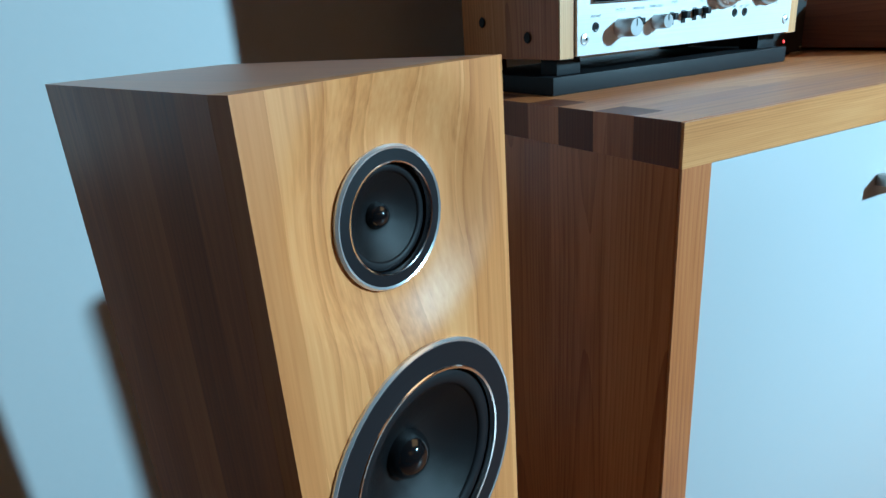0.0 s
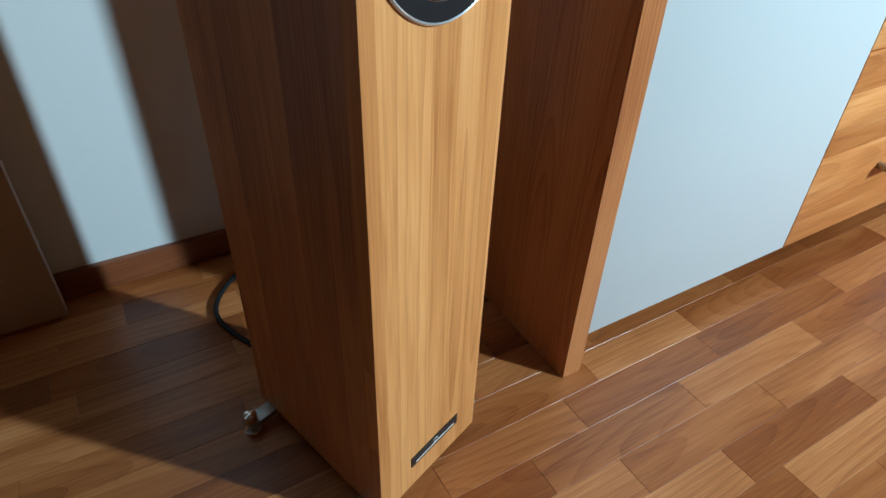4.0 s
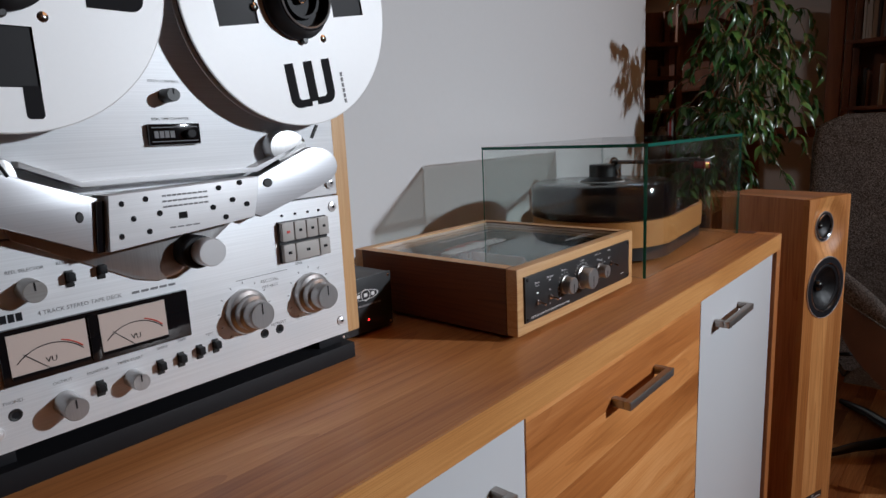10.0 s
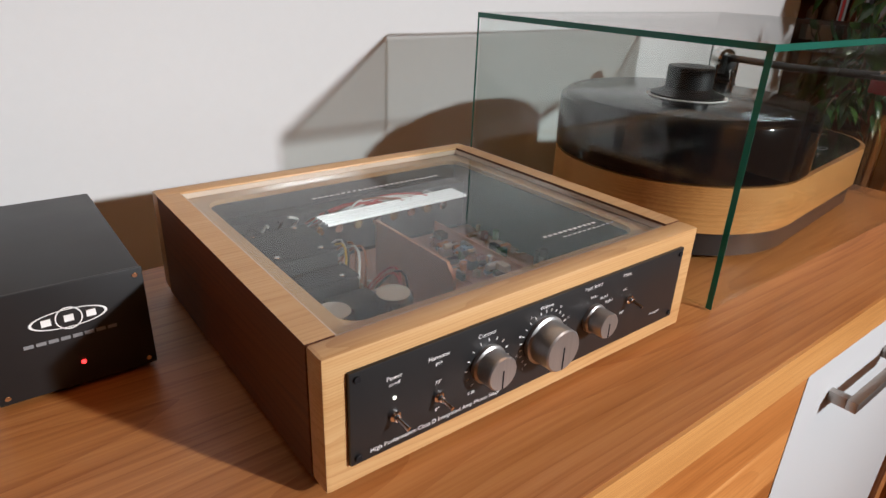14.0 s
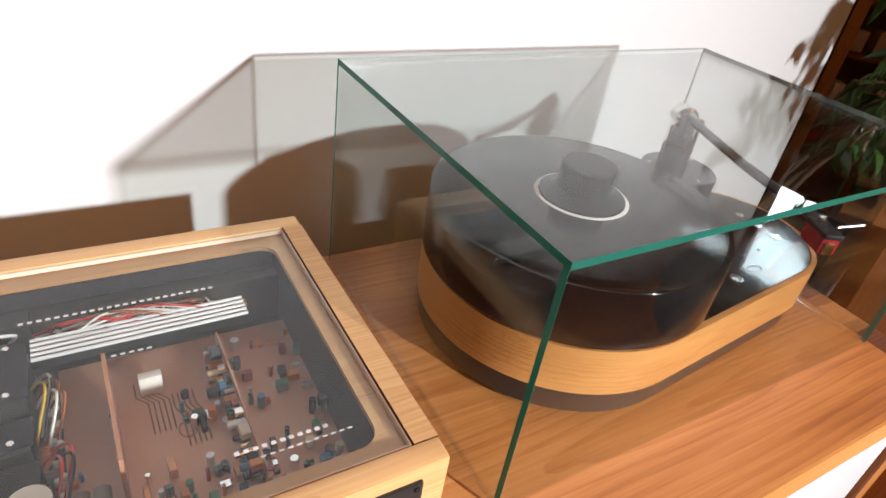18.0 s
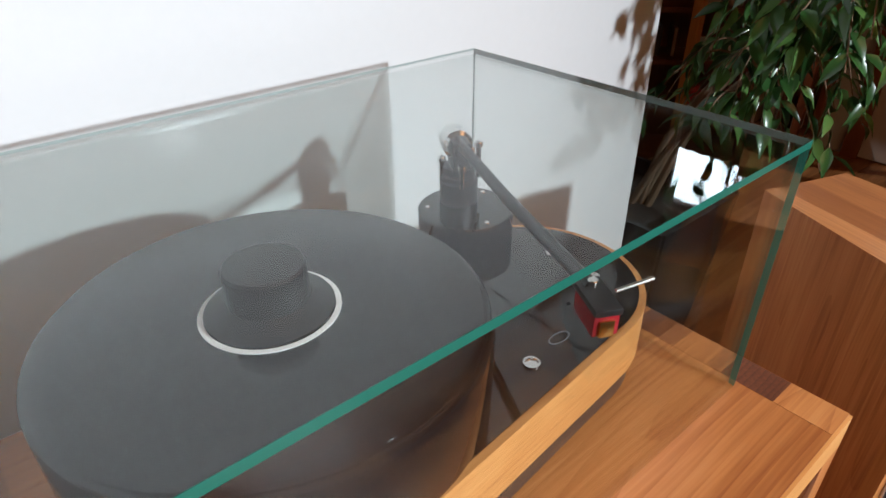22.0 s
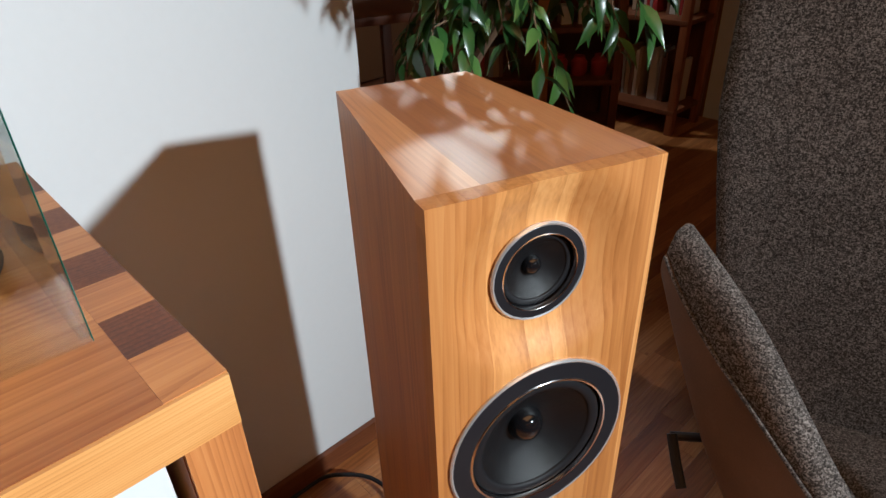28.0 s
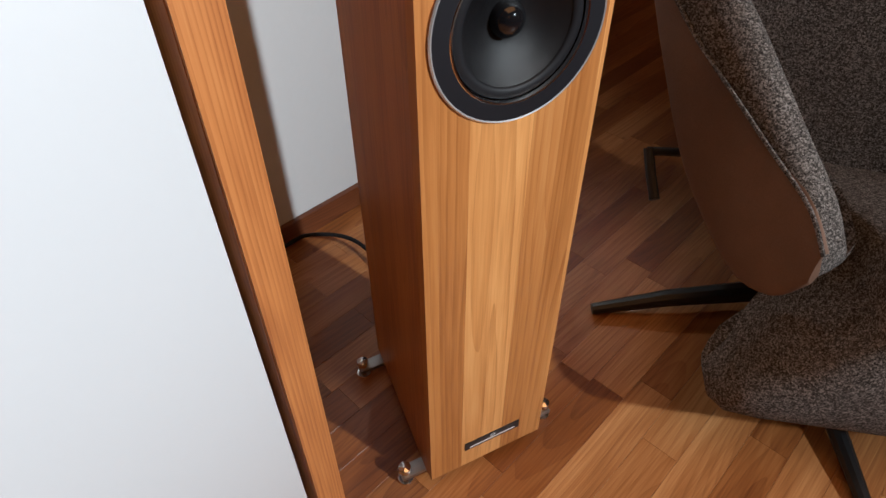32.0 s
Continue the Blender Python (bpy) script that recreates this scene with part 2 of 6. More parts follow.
spk_top.node_tree.nodes["Principled BSDF"].inputs["Coat Roughness"].default_value = 0.46
cheek_wood = wood("cheek_wood", *CHERRY, "z", "y", 0.1, 0.10, 0.42)
cheek_edge = wood("cheek_edge_wood", *ASH, "z", "x", 0.0, 0.1, 0.42, 2.0, 0.6)
amp_wood = wood("amp_front_wood", *ASH, "x", "z", 0.0, 0.10, 0.4, 2.4, 0.7)
amp_top = wood("amp_frame_wood", *ASH, "x", "y", 0.0, 0.1, 0.4, 1.8, 0.9)
# dark side boards, their shade partly put into the wood colour
amp_side_shaded = wood("amp_side_wood", (0.055, 0.016, 0.006), (0.105, 0.032, 0.010), (0.15, 0.050, 0.017), "y", "z", 0.05, 0.1, 0.45)
plinth_wood = wood("plinth_wood", *PALE, "x", "z", 0.0, 0.10, 0.4, 1.4, 1.1)
board_wood = wood("parquet_wood", (0.17, 0.052, 0.014), (0.34, 0.126, 0.035), (0.51, 0.230, 0.078), "x", "y", 0.0, 0.85, 0.33, 0.85, 1.6, figure=0.10)
base_wood = wood("baseboard_wood", *DARK, "x", "z", 0.0, 0.1, 0.4)
shelf_wood = wood("shelf_wood", *DARK, "z", "x", 0.0, 0.2, 0.5)
white_paint = plain("white_lacquer", (0.55, 0.565, 0.585), 0.42, 0, 0.02, 12, 0.02)
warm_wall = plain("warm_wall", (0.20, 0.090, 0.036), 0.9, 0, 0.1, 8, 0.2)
wall_paint = plain("wall_paint", (0.60, 0.607, 0.615), 0.9, 0, 0.05, 8, 0.25)
ceil_paint = wood("ceiling_boards", (0.12, 0.06, 0.028), (0.19, 0.10, 0.05), (0.25, 0.14, 0.075), "x", "y", 0.14, 0.15, 0.6)
steel = brushed("brushed_steel", (0.42, 0.40, 0.38), "x", 0.38)
chrome = plain("chrome", (0.85, 0.83, 0.82), 0.12, 1.0, 0.04, 20, 0.0)
alu = brushed("brushed_aluminium", (0.80, 0.81, 0.83), "x", 0.50, 0.25)
alu_dark = brushed("knob_aluminium", (0.52, 0.515, 0.515), "z", 0.32, 0.85)
arm_alu = brushed("polished_arm_aluminium", (0.66, 0.67, 0.70), "x", 0.40, 0.55)
screw_alu = plain("bright_screw", (0.78, 0.78, 0.79), 0.32, 0.6, 0.04, 20, 0.0)
trim_steel = plain("steel_trim", (0.74, 0.75, 0.77), 0.22, 0.7, 0.04, 20, 0.0)
reel_alu = plain("reel_aluminium", (0.86, 0.87, 0.88), 0.50, 0.1, 0.04, 30, 0.02)
black_gloss = plain("black_acrylic", (0.006, 0.006, 0.007), 0.07, 0, 0.05, 10, 0.0, 0.4)
black_metal = plain("black_powder_coat", (0.012, 0.012, 0.013), 0.42, 0, 0.1, 120, 0.04)
black_soft = plain("black_rubber", (0.009, 0.009, 0.011), 0.55, 0, 0.15, 60, 0.03, 0.0, 0.25)
ring_black = plain("driver_ring", (0.010, 0.010, 0.013), 0.5, 0, 0.06, 60, 0.06, 0.0, 0.25)
cone_black = plain("cone_paper", (0.005, 0.005, 0.006), 0.42, 0, 0.35, 250, 0.5, 0.0, 0.35)
felt_grey = plain("grey_slate", (0.022, 0.022, 0.024), 0.4, 0, 0.3, 30, 0.1)
print_black = plain("black_print", (0.015, 0.015, 0.017), 0.75, 0, 0.05, 20, 0.0, 0.0, 0.1)
print_grey = plain("grey_print", (0.22, 0.22, 0.23), 0.75, 0, 0.05, 20, 0.0, 0.0, 0.1)
print_white = plain("white_print", (0.80, 0.80, 0.80), 0.6, 0, 0.03, 20, 0.0)
clear_glass = glass("clear_glass", (0.955, 0.975, 0.968))
pale_edge = plain("pale_glass_edge", (0.30, 0.36, 0.35), 0.2, 0, 0.1, 20, 0.0)
edge_glass = cut_glass("green_glass_edge", (0.022, 0.135, 0.100), (0.10, 0.52, 0.40))
red_led = glow("red_light", (1.0, 0.03, 0.03), 6.0)


# ---- mesh helpers ----
def finish(name, bm, mat, parent=None, label="", smooth=35):
    bmesh.ops.recalc_face_normals(bm, faces=bm.faces)
    me = bpy.data.meshes.new(name)
    bm.to_mesh(me)
    bm.free()
    for m in mat if isinstance(mat, (list, tuple)) else [mat]:
        me.materials.append(m)
    if smooth:
        me.polygons.foreach_set("use_smooth", [True] * len(me.polygons))
        me.set_sharp_from_angle(angle=radians(smooth))
    ob = new(name, me)
    if parent is not None:
        ob.parent = parent
    if label:
        ob["label"] = label
    return ob


part = finish


def empty(name, m, label, category, group=""):
    ob = new(name)
    ob.matrix_world = m
    return tagged(ob, label, category, group)


def single(name, bm, mat, label, category, group="", kind=""):
    return tagged(finish(name, bm, mat), label, category, group, kind)


def box(x0, x1, y0, y1, z0, z1, bevel=0.0, seg=2, bm=None):
    own = bmesh.new()
    vs = [own.verts.new((x, y, z)) for x in (x0, x1) for y in (y0, y1) for z in (z0, z1)]
    for q in ((0, 1, 3, 2), (4, 6, 7, 5), (0, 4, 5, 1), (2, 3, 7, 6), (0, 2, 6, 4), (1, 5, 7, 3)):
        own.faces.new([vs[i] for i in q])
    if bevel:
        bmesh.ops.bevel(own, geom=own.edges[:], offset=bevel, segments=seg, affect="EDGES", profile=0.6)
    return merge(bm, own)


def merge(bm, own):
    if bm is None:
        return own
    me = bpy.data.meshes.new("tmp")
    own.to_mesh(me)
    own.free()
    bm.from_mesh(me)
    bpy.data.meshes.remove(me)
    return bm


def move(bm, m):
    bm.transform(m)
    return bm


def lathe(profile, seg=48, m=None, bm=None):
    """Turns (radius, height) pairs about the z axis."""
    own = bmesh.new()
    rings = []
    for r, h in profile:
        if r < 1e-6:
            rings.append([own.verts.new((0, 0, h))])
        else:
            rings.append([own.verts.new((r * math.cos(2 * math.pi * i / seg), r * math.sin(2 * math.pi * i / seg), h)) for i in range(seg)])
    for a, b in zip(rings, rings[1:]):
        for i in range(seg):
            j = (i + 1) % seg
            f = [a[i % len(a)], a[j % len(a)], b[j % len(b)], b[i % len(b)]]
            u = []
            for vtx in f:
                if vtx not in u:
                    u.append(vtx)
            if len(u) > 2:
                own.faces.new(u)
    if m is not None:
        own.transform(m)
    return merge(bm, own)


def cyl(r, h0, h1, seg=32, bevel=0.0, m=None, bm=None):
    b = bevel
    prof = [(0, h0), (r - b, h0), (r, h0 + b), (r, h1 - b), (r - b, h1), (0, h1)] if b else [(0, h0), (r, h0), (r, h1), (0, h1)]
    return lathe(prof, seg, m, bm)


def prism(outline, z0, z1, bevel=0.0, bm=None, m=None):
    own = bmesh.new()
    lo = [own.verts.new((x, y, z0)) for x, y in outline]
    hi = [own.verts.new((x, y, z1)) for x, y in outline]
    own.faces.new(lo)
    own.faces.new(hi)
    n = len(lo)
    for i in range(n):
        own.faces.new((lo[i], lo[(i + 1) % n], hi[(i + 1) % n], hi[i]))
    if bevel:
        rim = [e for e in own.edges if abs(e.verts[0].co.z - e.verts[1].co.z) < 1e-7]
        bmesh.ops.bevel(own, geom=rim, offset=bevel, segments=2, affect="EDGES", profile=0.6)
    if m is not None:
        own.transform(m)
    return merge(bm, own)


def tube(points, r, seg=8, bm=None, taper=None):
    own = bmesh.new()
    rings = []
    pts = [Vector(p) for p in points]
    for i, p in enumerate(pts):
        t = (pts[min(i + 1, len(pts) - 1)] - pts[max(i - 1, 0)]).normalized()
        q = t.to_track_quat("Z", "Y")
        rr = r if taper is None else r + (taper - r) * i / (len(pts) - 1)
        rings.append([own.verts.new(p + q @ Vector((rr * math.cos(2 * math.pi * k / seg), rr * math.sin(2 * math.pi * k / seg), 0))) for k in range(seg)])
    for a, b in zip(rings, rings[1:]):
        for k in range(seg):
            own.faces.new((a[k], a[(k + 1) % seg], b[(k + 1) % seg], b[k]))
    own.faces.new(rings[0])
    own.faces.new(rings[-1])
    return merge(bm, own)


def smooth_line(pts, n=6):
    """Points along a smooth curve through the given ones."""
    out = []
    P = [np.array(p, float) for p in pts]
    for i in range(len(P) - 1):
        a, b, c, d = P[max(i - 1, 0)], P[i], P[i + 1], P[min(i + 2, len(P) - 1)]
        for k in range(n):
            t = k / n
            out.append(0.5 * (2 * b + (c - a) * t + (2 * a - 5 * b + 4 * c - d) * t * t + (3 * b - a - 3 * c + d) * t ** 3))
    out.append(P[-1])
    return [tuple(float(v) for v in q) for q in out]


def facing(x, y, z):
    return pose(x, y, z, 90, 0, 0)


def lettering(name, words, size, mat, parent, m, align="CENTER", label=""):
    """Flat letters of the built-in font, made a mesh; m sets x along the words and z out of the face."""
    cu = bpy.data.curves.new("words", "FONT")
    cu.body, cu.size, cu.align_x, cu.align_y = words, size, align, "CENTER"
    cu.resolution_u = 2
    ob = bpy.data.objects.new("words", cu)
    scene.collection.objects.link(ob)
    bpy.context.view_layer.update()
    me = bpy.data.meshes.new_from_object(ob.evaluated_get(bpy.context.evaluated_depsgraph_get()))
    bpy.data.objects.remove(ob)
    bpy.data.curves.remove(cu)
    me.name = name
    me.transform(m)
    me.materials.clear()
    me.materials.append(mat)
    t = new(name, me)
    t.parent = parent
    if label:
        t["label"] = label
    return t


# ---- the room ----
def structure(name, bm, mat, label, category, smooth=0):
    return tagged(finish(name, bm, mat, smooth=smooth), label, category, "", "structure")


structure("wall_north", box(-2.2, EDGE, WALL, WALL + 0.16, 0, CEIL), wall_paint, "white plastered wall behind the sideboard", "wall")
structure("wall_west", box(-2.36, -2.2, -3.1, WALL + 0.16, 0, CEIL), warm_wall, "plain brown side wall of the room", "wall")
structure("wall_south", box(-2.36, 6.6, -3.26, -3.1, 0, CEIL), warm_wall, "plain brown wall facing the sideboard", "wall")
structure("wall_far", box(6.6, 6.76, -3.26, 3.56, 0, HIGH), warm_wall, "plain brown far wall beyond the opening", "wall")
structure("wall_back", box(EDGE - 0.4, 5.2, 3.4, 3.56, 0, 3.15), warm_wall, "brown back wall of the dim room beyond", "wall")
WY0, WY1, WZ0, WZ1 = 1.50, 2.34, 2.50, 2.96
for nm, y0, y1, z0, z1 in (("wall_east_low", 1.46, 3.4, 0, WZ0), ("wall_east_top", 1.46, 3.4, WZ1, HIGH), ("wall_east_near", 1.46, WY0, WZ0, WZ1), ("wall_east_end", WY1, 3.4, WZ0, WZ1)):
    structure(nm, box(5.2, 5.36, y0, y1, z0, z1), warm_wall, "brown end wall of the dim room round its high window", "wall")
win = structure("window_1", box(5.28, 5.286, WY0, WY1, WZ0, WZ1), clear_glass, "high window strip in the end wall", "window")
for a, b, c, d in ((WY0, WY0 + 0.04, WZ0, WZ1), (WY1 - 0.04, WY1, WZ0, WZ1), (WY0 + 0.04, WY1 - 0.04, WZ0, WZ0 + 0.04), (WY0 + 0.04, WY1 - 0.04, WZ1 - 0.04, WZ1)):
    part("window_frame", box(5.25, 5.31, a, b, c, d, 0.003), base_wood, win)
structure("backdrop", box(5.62, 5.64, WY0 - 0.5, WY1 + 0.5, WZ0 - 0.4, WZ1 + 0.5), glow("outdoor_sky", (0.86, 0.93, 1.0), 9.0), "pale daylight outside the high window", "backdrop")
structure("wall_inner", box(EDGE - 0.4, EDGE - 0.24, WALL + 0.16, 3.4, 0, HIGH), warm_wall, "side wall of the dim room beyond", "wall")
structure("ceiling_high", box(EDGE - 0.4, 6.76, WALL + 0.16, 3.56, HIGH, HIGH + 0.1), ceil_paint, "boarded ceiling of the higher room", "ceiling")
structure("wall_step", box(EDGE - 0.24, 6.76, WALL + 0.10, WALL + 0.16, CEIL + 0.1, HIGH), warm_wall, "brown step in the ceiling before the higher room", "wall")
structure("ceiling", box(-2.36, 6.76, -3.26, WALL + 0.16, CEIL, CEIL + 0.1), ceil_paint, "plain pale ceiling of the room", "ceiling")
structure("baseboard", box(-2.2, EDGE - 0.002, WALL - 0.014, WALL, 0.0, 0.055, 0.003), base_wood, "narrow brown wooden skirting along the wall", "baseboard")

# ---- sideboard ----
L, R_, F, B, TOP = 0.432, 2.103, 0.392, 0.860, 0.884
SLAB, SIDE = 0.039, 0.038
board = empty("sideboard", pose(L, F, 0), "elm sideboard with white doors, wooden drawers and finger-jointed corners", "sideboard")
W, D = R_ - L, B - F
part("tabletop", box(SIDE, W - SIDE, 0, D, TOP - SLAB, TOP, 0.0), [top_wood], board, "oiled elm top with lively grain")
part("top_edge", box(0.0005, W - 0.0005, -0.003, 0.0, TOP - SLAB, TOP - 0.0005, 0.0), [edge_wood], board, "pale straight-grained front edge")
side = part("side_panel", box(0, SIDE, 0, D, 0.0, TOP - SLAB, 0.0015), [side_wood], board)
part("side_panel", box(W - SIDE, W, 0, D, 0.0, TOP - SLAB, 0.0015), [side_wood], board)
part("side_edge", box(0.001, SIDE - 0.001, -0.003, 0.0, 0.0, TOP - SLAB), [face_wood], board)
part("side_edge", box(W - SIDE + 0.001, W - 0.001, -0.003, 0.0, 0.0, TOP - SLAB), [face_wood], board)
part("back_panel", box(SIDE, W - SIDE, D - 0.015, D - 0.002, 0.07, TOP - SLAB), [side_wood], board)
part("bottom_panel", box(SIDE, W - SIDE, 0.03, D - 0.015, 0.075, 0.095), [side_wood], board)


def finger(x0, x1, y0, y1, slab_side):
    bm = box(x0, x1, y0, y1, TOP - SLAB, TOP + 0.0003, 0.0)
    bm.normal_update()
    for f in bm.faces:
        n = f.normal
        if slab_side:
            f.material_index = 1 if abs(n.x) > 0.5 else 0
        else:
            f.material_index = 1 if n.z > 0.5 else 2
    return bm


STEP = D / 9
for k in range(9):
    for x0, x1 in ((0, SIDE), (W - SIDE, W)):
        part("finger_joint", finger(x0, x1, k * STEP, (k + 1) * STEP, k % 2 == 0), [top_wood, end_wood, side_wood], board, smooth=0)


def bar_handle(parent, x, z, y=-0.0, length=0.160):
    """A square-cut bar with its two ends bent back to the door."""
    h, t, out = 0.013, 0.011, 0.030
    x0, x1 = x - length / 2, x + length / 2
    bm = box(x0, x1, y - out, y - out + t, z - h / 2, z + h / 2, 0.0012)
    box(x0, x0 + t, y - out + t, y, z - h / 2, z + h / 2, 0.0012, 2, bm)
    box(x1 - t, x1, y - out + t, y, z - h / 2, z + h / 2, 0.0012, 2, bm)
    return part("handle", bm, steel, parent, "brushed steel bar handle")


DF = 0.004   # doors lie a little behind the frame
d1 = part("door", box(0.043, 0.5385, DF, DF + 0.020, 0.073, 0.842, 0.0012), white_paint, board, "white lacquered cupboard door")
bar_handle(d1, 0.400, 0.777, DF)
d2 = part("door", box(1.1265, W - 0.047, DF, DF + 0.020, 0.073, 0.842, 0.0012), white_paint, board, "white lacquered cupboard door")
bar_handle(d2, 1.280, 0.777, DF)
for z0, z1, hz in ((0.4575, 0.842, 0.777), (0.2675, 0.4545, 0.391), (0.073, 0.2645, 0.198)):
    dr = part("drawer_front", box(0.5415, 1.1235, DF, DF + 0.020, z0, z1, 0.0012), drawer_wood, board, "elm drawer front with wavy grain")
    bar_handle(dr, 0.840, hz, DF)


# ---- loudspeakers ----
def driver(parent, name, r, z, y, cone_depth, label, seg=56):
    m = facing(0, y, z)
    d = part(name, lathe([(r - 0.0022, 0.0), (r - 0.0022, 0.0030), (r * 0.79, 0.0034), (r * 0.775, 0.0020), (r * 0.775, -0.004)], seg, m), ring_black, parent, label)
    part("trim_ring", lathe([(r, 0.0), (r + 0.0003, 0.0022), (r - 0.0010, 0.0036), (r - 0.0024, 0.0030), (r - 0.0022, 0.0)], seg, m), trim_steel, d, "thin polished metal trim ring")
    part("inner_ring", lathe([(r * 0.79, 0.0034), (r * 0.782, 0.0040), (r * 0.765, 0.0036), (r * 0.757, 0.0)], seg, m), chrome, d, "thin polished metal inner ring")
    a, b = r * 0.757, r * 0.625
    roll = [(b + (a - b) * (0.5 + 0.5 * math.cos(math.pi * i / 10)), -0.003 + 0.30 * (a - b) * math.sin(math.pi * i / 10)) for i in range(11)]
    part("surround", lathe([(a, -0.006)] + roll, seg, m), black_soft, d, "black rubber surround")
    c = r * 0.20
    prof = [(b + (c - b) * t, -0.003 - cone_depth * (1 - (1 - t) ** 1.5)) for t in [i / 8 for i in range(9)]]
    part("cone", lathe(prof, seg, m), cone_black, d, "black coated paper cone")
    base = -0.003 - cone_depth
    part("dust_cap", lathe([(c * 1.02, base - 0.001)] + [(c * math.cos(a2), base + c * 0.95 * math.sin(a2)) for a2 in [math.pi / 2 * i / 8 for i in range(9)]], 32, m), black_gloss, d, "glossy black dust cap")


def speaker(m, label):
    sp = empty("floorstanding_speaker", m, label, "loudspeaker", "pair of loudspeakers")
    w, wb, d, h, z0 = 0.096, 0.071, 0.273, 0.953, 0.022
    out = [(-w, 0.016), (w, 0.016), (wb, d), (-wb, d)]
    body = prism(out, z0, h)
    body.normal_update()
    for f in body.faces:
        f.material_index = 1 if f.normal.z > 0.5 else 0
    bmesh.ops.delete(body, geom=[f for f in body.faces if f.normal.y < -0.5], context="FACES_ONLY")
    part("cabinet", body, [spk_side, spk_top], sp, smooth=0)
    # carved front: a shallow bowl round the tweeter
    zt, zw = 0.872, 0.706
    zs = [z0 + (0.61 - z0) * i / 10 for i in range(10)] + [0.61 + (h - 0.61) * i / 84 for i in range(85)]
    nx = 44
    bm = bmesh.new()
    rows = []
    for z in zs:
        row = []
        for i in range(nx + 1):
            x = -w + 2 * w * i / nx
            r = math.hypot(x, (z - zt) * (0.92 if z > zt else 1.0))
            t = min(1.0, max(0.0, (r - 0.040) / 0.048))
            y = 0.0150 * (1 - t * t * (3 - 2 * t))
            row.append(bm.verts.new((x, y, z)))
        rows.append(row)
    for a, b in zip(rows, rows[1:]):
        for i in range(nx):
            cx, cz = (a[i].co.x + a[i + 1].co.x) / 2, (a[i].co.z + b[i].co.z) / 2
            if math.hypot(cx, cz - zt) > 0.035 and math.hypot(cx, cz - zw) > 0.078:
                bm.faces.new((a[i], a[i + 1], b[i + 1], b[i]))
    ring = rows[0] + [r[-1] for r in rows[1:-1]] + rows[-1][::-1] + [r[0] for r in rows[-2:0:-1]]
    back = [bm.verts.new((v.co.x, 0.0158, v.co.z)) for v in ring]
    for i in range(len(ring)):
        j = (i + 1) % len(ring)
        bm.faces.new((ring[i], ring[j], back[j], back[i]))
    part("front_baffle", bm, spk_front, sp, "pale elm front carved to a bowl around the tweeter", smooth=50)
    driver(sp, "tweeter", 0.0420, zt, 0.0145, 0.008, "small full-range tweeter in a dark ring", 44)
    driver(sp, "woofer", 0.0860, zw, 0.000, 0.020, "black woofer in a dark ring", 64)
    badge = part("badge", box(-0.040, 0.054, -0.0016, 0.0002, 0.064, 0.082, 0.0003), black_metal, sp, "dark metal name plate")
    part("badge_print", box(-0.032, 0.046, -0.0020, -0.0016, 0.0685, 0.0705), print_white, badge)
    part("badge_emblem", lathe([(0.0028, 0.0004), (0.0034, 0.0006), (0.0040, 0.0004)], 20, facing(0.007, -0.0016, 0.0760)), print_white, badge)
    for sx in (-1, 1):
        for y, x in ((0.032, 0.126), (0.248, 0.110)):
            bm = box(min(sx * 0.05, sx * (x + 0.008)), max(sx * 0.05, sx * (x + 0.008)), y - 0.011, y + 0.011, 0.0132, 0.0215, 0.0012)
            leg = part("foot", bm, steel, sp, "steel outrigger foot")
            part("spike", lathe([(0, 0.0), (0.0045, 0.004), (0.0045, 0.020), (0.0095, 0.020), (0.0105, 0.024), (0.0095, 0.031), (0.004, 0.034), (0, 0.0345)], 24, pose(sx * x, y, 0.004)), chrome, leg, "polished adjustable spike")
            part("disc", cyl(0.0125, 0.0, 0.004, 24, 0.0008, pose(sx * x, y, 0.0)), chrome, leg)
    return sp


spk_l = speaker(pose(0.1560, 0.3395, 0, 0, 0, 20.8), "tall elm floorstanding loudspeaker beside the sideboard's wall end")
spk_r = copy_thing(spk_l, pose(2.3215, 0.3245, 0, 0, 0, -19.1))
spk_r["label"] = "tall elm floorstanding loudspeaker beside the grey armchair"

# ---- tape deck ----
deck = empty("tape_deck", pose(0.703, 0.616, 0.914, 0, 0, 0.8), "silver reel-to-reel tape deck in elm cheeks with two full metal reels", "tape deck")
DW, DD, DH = 0.217, 0.200, 0.470
CH = 0.021
for sx in (-1, 1):
    a, b = sorted((sx * DW, sx * (DW - CH)))
    ck = part("cheek", box(a, b, 0.0, DD, 0.010, DH, 0.0015), cheek_wood, deck, "elm side cheek")
    part("cheek_edge", box(a + 0.0005, b - 0.0005, -0.002, 0.0, 0.0105, DH - 0.0005), cheek_edge, deck, "pale front edge of the cheek")
    for y, z in ((0.165, 0.40), (0.15, 0.055), (0.055, 0.035)):
        part("side_screw", cyl(0.0065, 0.0, 0.0025, 20, 0.001, pose(sx * DW, y, z, 0, 90 * sx, 0)), black_soft, ck)
part("casing", box(-DW + CH, DW - CH, 0.010, DD - 0.004, 0.012, DH - 0.004, 0.002), black_metal, deck)
FX = DW - CH
panel = part("lower_panel", box(-FX + 0.001, FX - 0.001, -0.006, 0.010, 0.012, 0.187, 0.0012), alu, deck, "brushed aluminium control panel")
upper = part("upper_panel", box(-FX + 0.001, FX - 0.001, -0.004, 0.010, 0.1885, DH - 0.002, 0.0012), alu, deck, "brushed aluminium reel panel")
PF = -0.006
